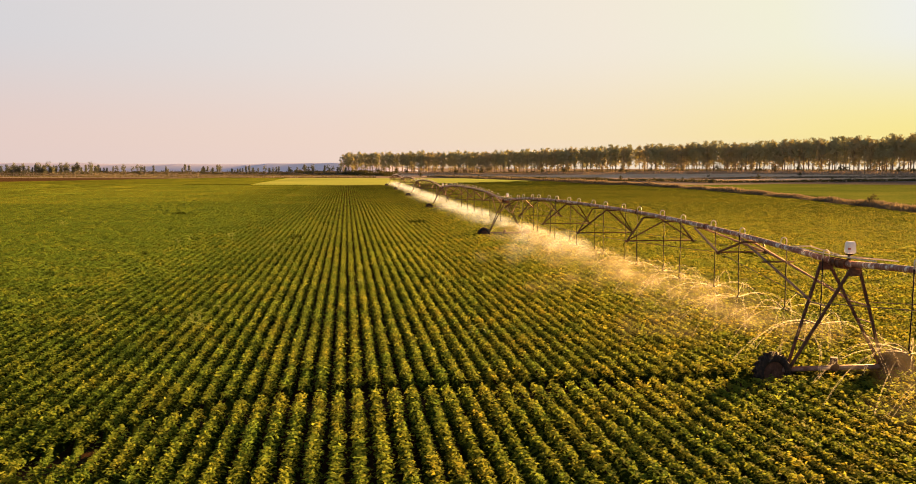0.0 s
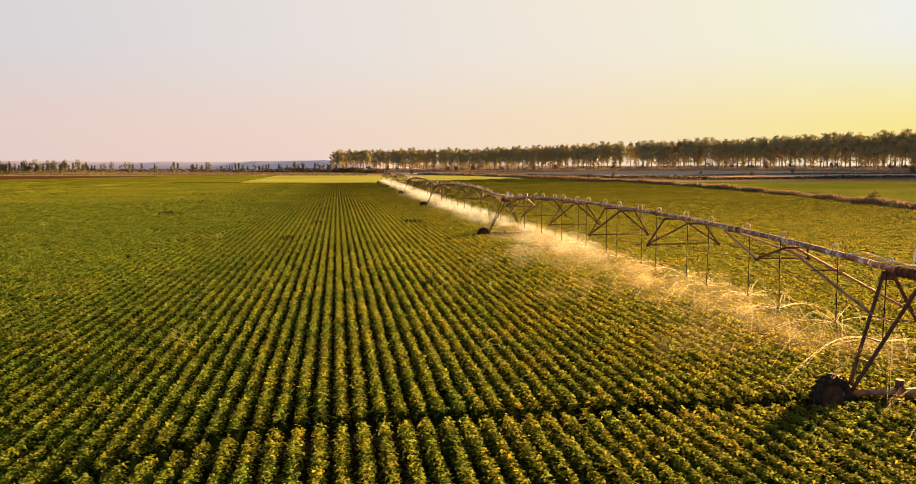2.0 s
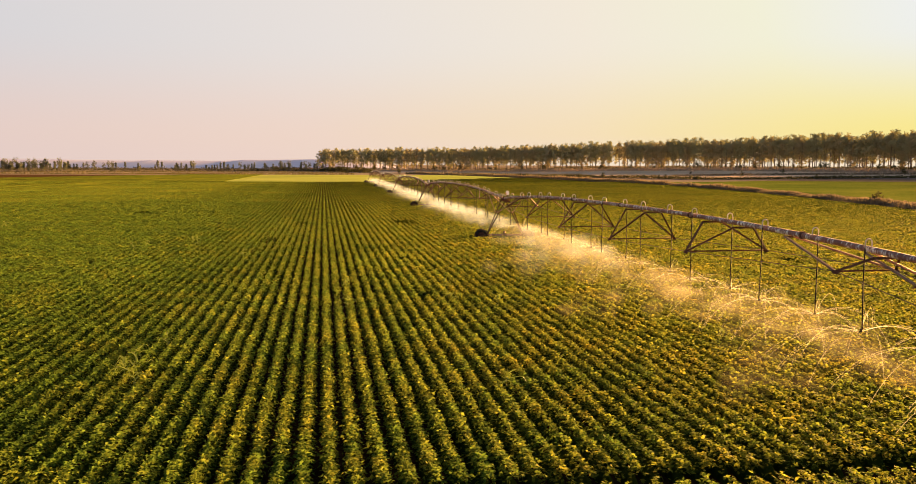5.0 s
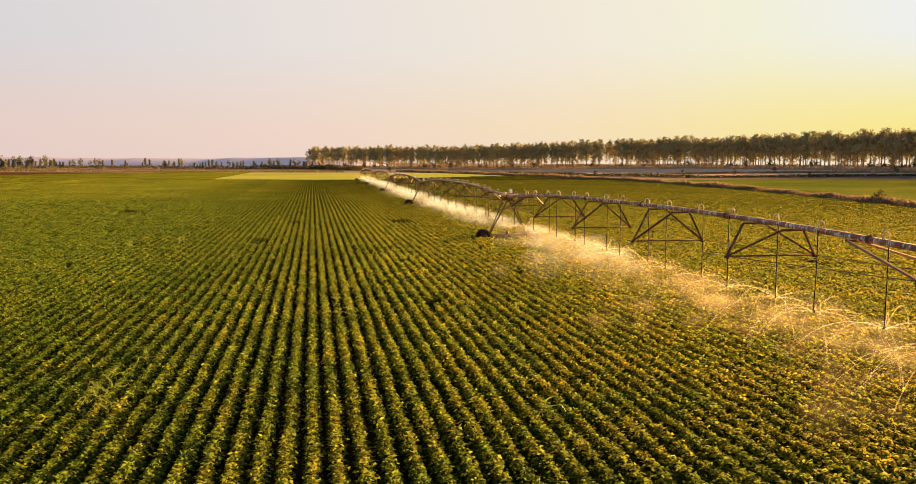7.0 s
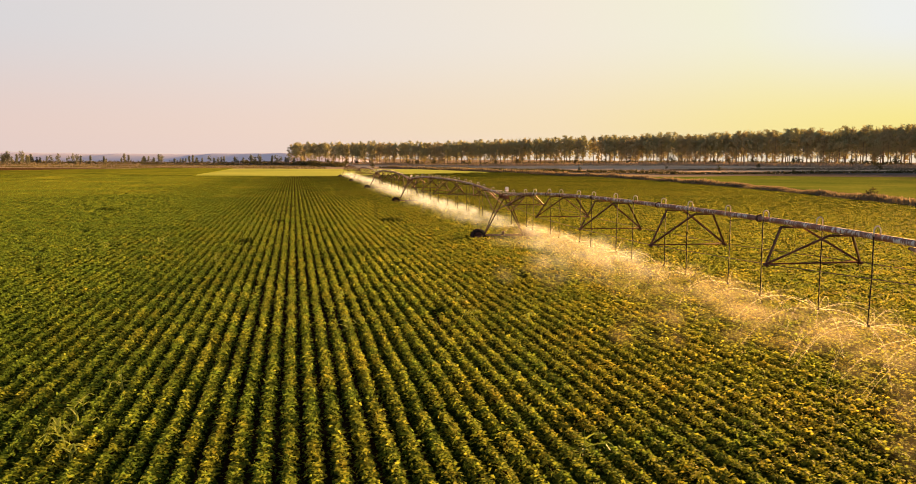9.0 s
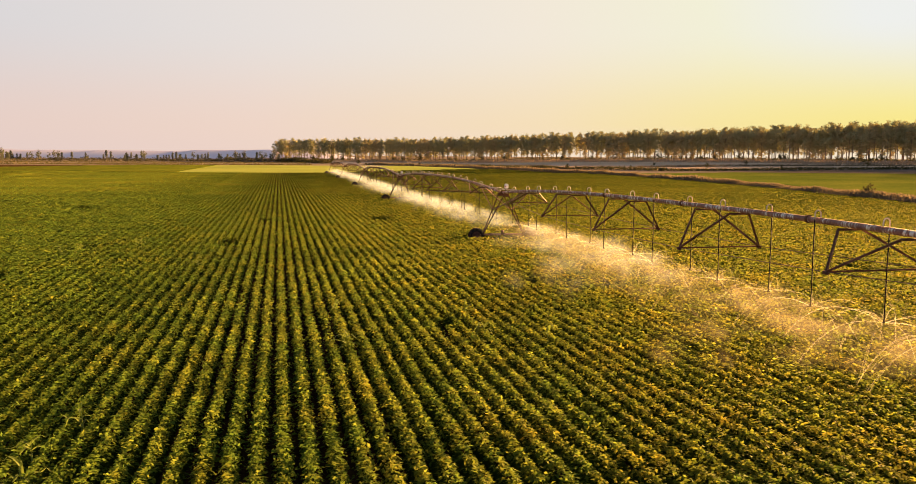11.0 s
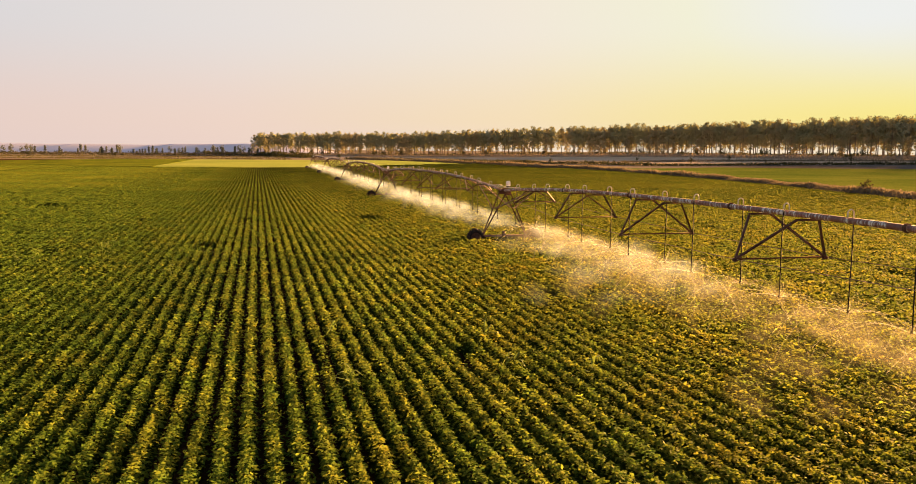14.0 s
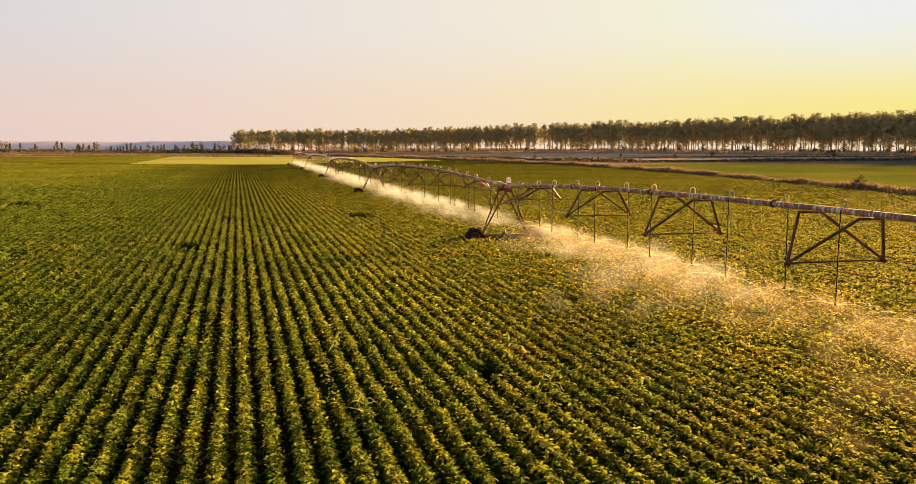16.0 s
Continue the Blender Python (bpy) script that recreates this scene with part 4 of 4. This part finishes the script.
# ---- stray maize and weeds ----
def build_weed(seed, height, blades):
    """A stray maize plant: a stalk with long arching blades."""
    rg = random.Random(seed)
    root = tagged(new("maize_plant"), "stray yellow-green maize plant standing above the soybeans", "plant", "stray maize plants")
    bm = bmesh.new()
    tube(bm, [(0, 0, 0), (0.02, 0.01, height * 0.5), (0.03, 0.03, height * 0.92)], [0.014, 0.011, 0.005], 5)
    part("stalk", bm, M_MAIZE, root)
    for b in range(blades):
        az, z0, L = rg.uniform(0, 6.28), height * rg.uniform(0.35, 0.9), height * rg.uniform(0.35, 0.6)
        bm = bmesh.new()
        prev = None
        for s in range(6):
            q = s / 5
            out, up = L * q * 0.85, L * (0.75 * q - 0.75 * q * q * rg.uniform(0.8, 1.4))
            w = 0.04 * (1 - q) ** 0.6 + 0.002
            c = Vector((math.cos(az) * out, math.sin(az) * out, z0 + up))
            side = Vector((-math.sin(az), math.cos(az), 0)) * w
            ring = [bm.verts.new(c - side), bm.verts.new(c - Vector((0, 0, w * 0.35))), bm.verts.new(c + side)]
            if prev:
                bm.faces.new((prev[0], prev[1], ring[1], ring[0]))
                bm.faces.new((prev[1], prev[2], ring[2], ring[1]))
            prev = ring
        part("blade", bm, M_MAIZE, root)
    return root


WEEDS = [(-5.6, 26.6, 1.1), (-5.5, 21.1, 1.05), (-5.95, 22.0, 1.15), (-5.9, 23.3, 1.1), (-6.1, 24.6, 0.95), (-10.4, 23.5, 1.0), (5.2, 19.6, 1.1), (7.8, 32.9, 1.1), (5.75, 33.7, 1.05),
         (0.95, 32.9, 1.15), (1.05, 33.4, 1.05), (1.05, 39.0, 1.0), (6.0, 37.7, 1.2), (-9.9, 63.0, 1.35), (-10.3, 63.4, 1.2), (-5.6, 54.4, 1.15), (-13.4, 61.4, 1.2), (-29.5, 78.8, 1.4), (-14.2, 60.6, 1.2)]
weeds = [build_weed(90 + i, 1.0, 7 + i) for i in range(3)]
for i, (x, y, h) in enumerate(WEEDS):
    m = pose(x, y, 0, 0, 0, 73 * i)
    w = weeds[i] if i < 3 else copy_thing(weeds[i % 3], m)
    w.matrix_basis = m @ Matrix.Scale(h, 4)

# far fields
band_sheet("far_field", np.linspace(CROP_END + 4, 500, 20), flat(-46), lambda y: np.minimum(field_edge(y) - 1, 18 + (y - 306) * 0.9), 0.42, M_YELLOW,
           label="pale yellow-green field lit by the low sun", category="field", kind="structure")
band_sheet("meadow", np.linspace(40, 300, 40), lambda y: field_edge(y) + 9, lambda y: 330 - (y - 40) * 0.62, 0.5, M_GREEN2, 40,
           label="smooth green meadow beyond the grass bank", category="field", kind="structure")

def pasture_left(y):
    return np.interp(y, (190, 255, 300, 352, 450, 590, 700, 880), (322, 284, 244, 176, 146, 66, 40, 10))


def pasture_right(y):
    return np.interp(y, (190, 300, 390, 500, 610, 702, 766, 826, 885), (346, 360, 370, 368, 332, 268, 202, 132, 62))


band_sheet("pasture", np.linspace(192, 860, 60), pasture_left, pasture_right, 0.25, M_STRAW, 30,
           label="pale dry pasture in front of the tree belt", category="pasture", kind="structure")

# far hills
hx = np.linspace(-2600, 170, 90)
rg = np.random.default_rng(3)
hz = 11.0 + 2.8 * np.sin(hx * 0.0026 + 1) + 1.6 * np.sin(hx * 0.0083) + rg.normal(0, 0.35, len(hx))
hz = -3 + (hz + 3) * smooth01((170 - hx) / 160)
hv = np.concatenate([np.stack([hx, np.full_like(hx, 1120), np.full_like(hx, -3)], -1), np.stack([hx, np.full_like(hx, 1180), hz], -1),
                     np.stack([hx, np.full_like(hx, 1600), np.full_like(hx, -3)], -1)])
i = np.arange(len(hx) - 1)
k = len(hx)
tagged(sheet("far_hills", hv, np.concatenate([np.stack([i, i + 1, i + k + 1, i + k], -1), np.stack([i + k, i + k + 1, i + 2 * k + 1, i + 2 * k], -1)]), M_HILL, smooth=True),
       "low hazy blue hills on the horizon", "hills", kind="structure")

# ---- crop ----
def left_end(y):
    return -0.42 * (y + 14) - 3


NEAR_END = 140.0
first, last = int((left_end(CROP_END) - ROW_X) / ROW), int(112 / ROW)
V, F, n, xs = [], [], 0, []
for k in range(first, last + 1):
    x = ROW_X + k * ROW
    rgk = np.random.default_rng(1000 + k)
    y0 = max(2.0, (-x - 3) / 0.42 - 14 if x < 0 else (x - 3) / 0.82 - 14)
    y1 = CROP_END if x < 60 else CROP_END - 8
    if x > 85:
        y0 = max(y0, 300 - math.sqrt(max(0.0, 111 - x) * 1500))
    if y0 > y1 - 2:
        continue
    v, f = row_leaves(rgk, x, y0, y1)
    if -16 <= x <= 22:
        row = tagged(new("soybean_row"), "dense row of green and yellowing soybean plants", "crop row", "rows of the soybean field")
        sheet("leaves", v, f, M_SOY, row)
        ridge_rows("shade_core", [x], 2.0, NEAR_END, 0.5, M_HULL, 0.43, 0.13, 0.04, k + 5000, 1.0).parent = row
    else:
        V.append(v)
        F.append(f + n)
        n += len(v)
        if y0 < NEAR_END:
            xs.append(x)
tagged(sheet("soybean_field", np.concatenate(V), np.concatenate(F), M_SOY), "wide field of green and yellowing soybean plants", "crop field", kind="stuff")
for side, y0, seed in ((-1, 20, 77), (1, 8, 78)):
    tagged(ridge_rows("soybean_field", [x for x in xs if x * side > 0], y0, NEAR_END, 1.4, M_HULL, 0.43, 0.14, 0.06, seed, 1.0), "filled inside of the soybean rows, dark with painted shade", "crop field", kind="stuff")
far_x = ROW_X + ROW * np.arange(first, last + 1)
for part_x, mat, seed in ((far_x[far_x < -14], M_GREENCROP, 78), (far_x[far_x >= -14], M_FARCROP, 79)):
    tagged(ridge_rows("soybean_field", part_x, NEAR_END, CROP_END, 4.0, mat, 0.46, 0.155, 0.03, seed, 1.0, 0.4), "far rows of the soybean field", "crop field", kind="stuff")
tagged(ridge_rows("soybean_field", ROW_X + ROW * np.arange(-560, -67), CROP_END + 4, 496, 10.0, M_GREENCROP, 0.5, 0.16, 0.05, 80, 1.0, 0.3), "far rows of the soybean field", "crop field", kind="stuff")
for q in range(8):
    x0 = 18 + q * 10.5
    tagged(ridge_rows("soybean_field", ROW_X + ROW * np.arange(int(x0 / ROW), int((x0 + 10.5) / ROW)), CROP_END, CROP_END + (x0 - 8) * 1.05, 3.0, M_FARCROP, 0.5, 0.14, 0.15, 81 + q, 1.0),
           "far rows of the soybean field", "crop field", kind="stuff")

# the field goes on behind and beside the overlooked strip
behind = ROW_X + ROW * np.arange(-113, 171)
for x0, x1, seed in ((-60, -16.2, 91), (-16.2, 22, 92), (22, 91, 93)):
    near_x = behind[(behind > x0) & (behind <= x1)]
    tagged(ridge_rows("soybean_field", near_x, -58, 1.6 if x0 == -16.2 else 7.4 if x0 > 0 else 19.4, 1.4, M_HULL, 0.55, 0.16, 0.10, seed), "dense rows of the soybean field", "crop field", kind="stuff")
tagged(ridge_rows("soybean_field", ROW_X + ROW * np.arange(-560, -113), -58, CROP_END, 14.0, M_GREENCROP, 0.5, 0.2, 0.15, 94), "far rows of the soybean field", "crop field", kind="stuff")
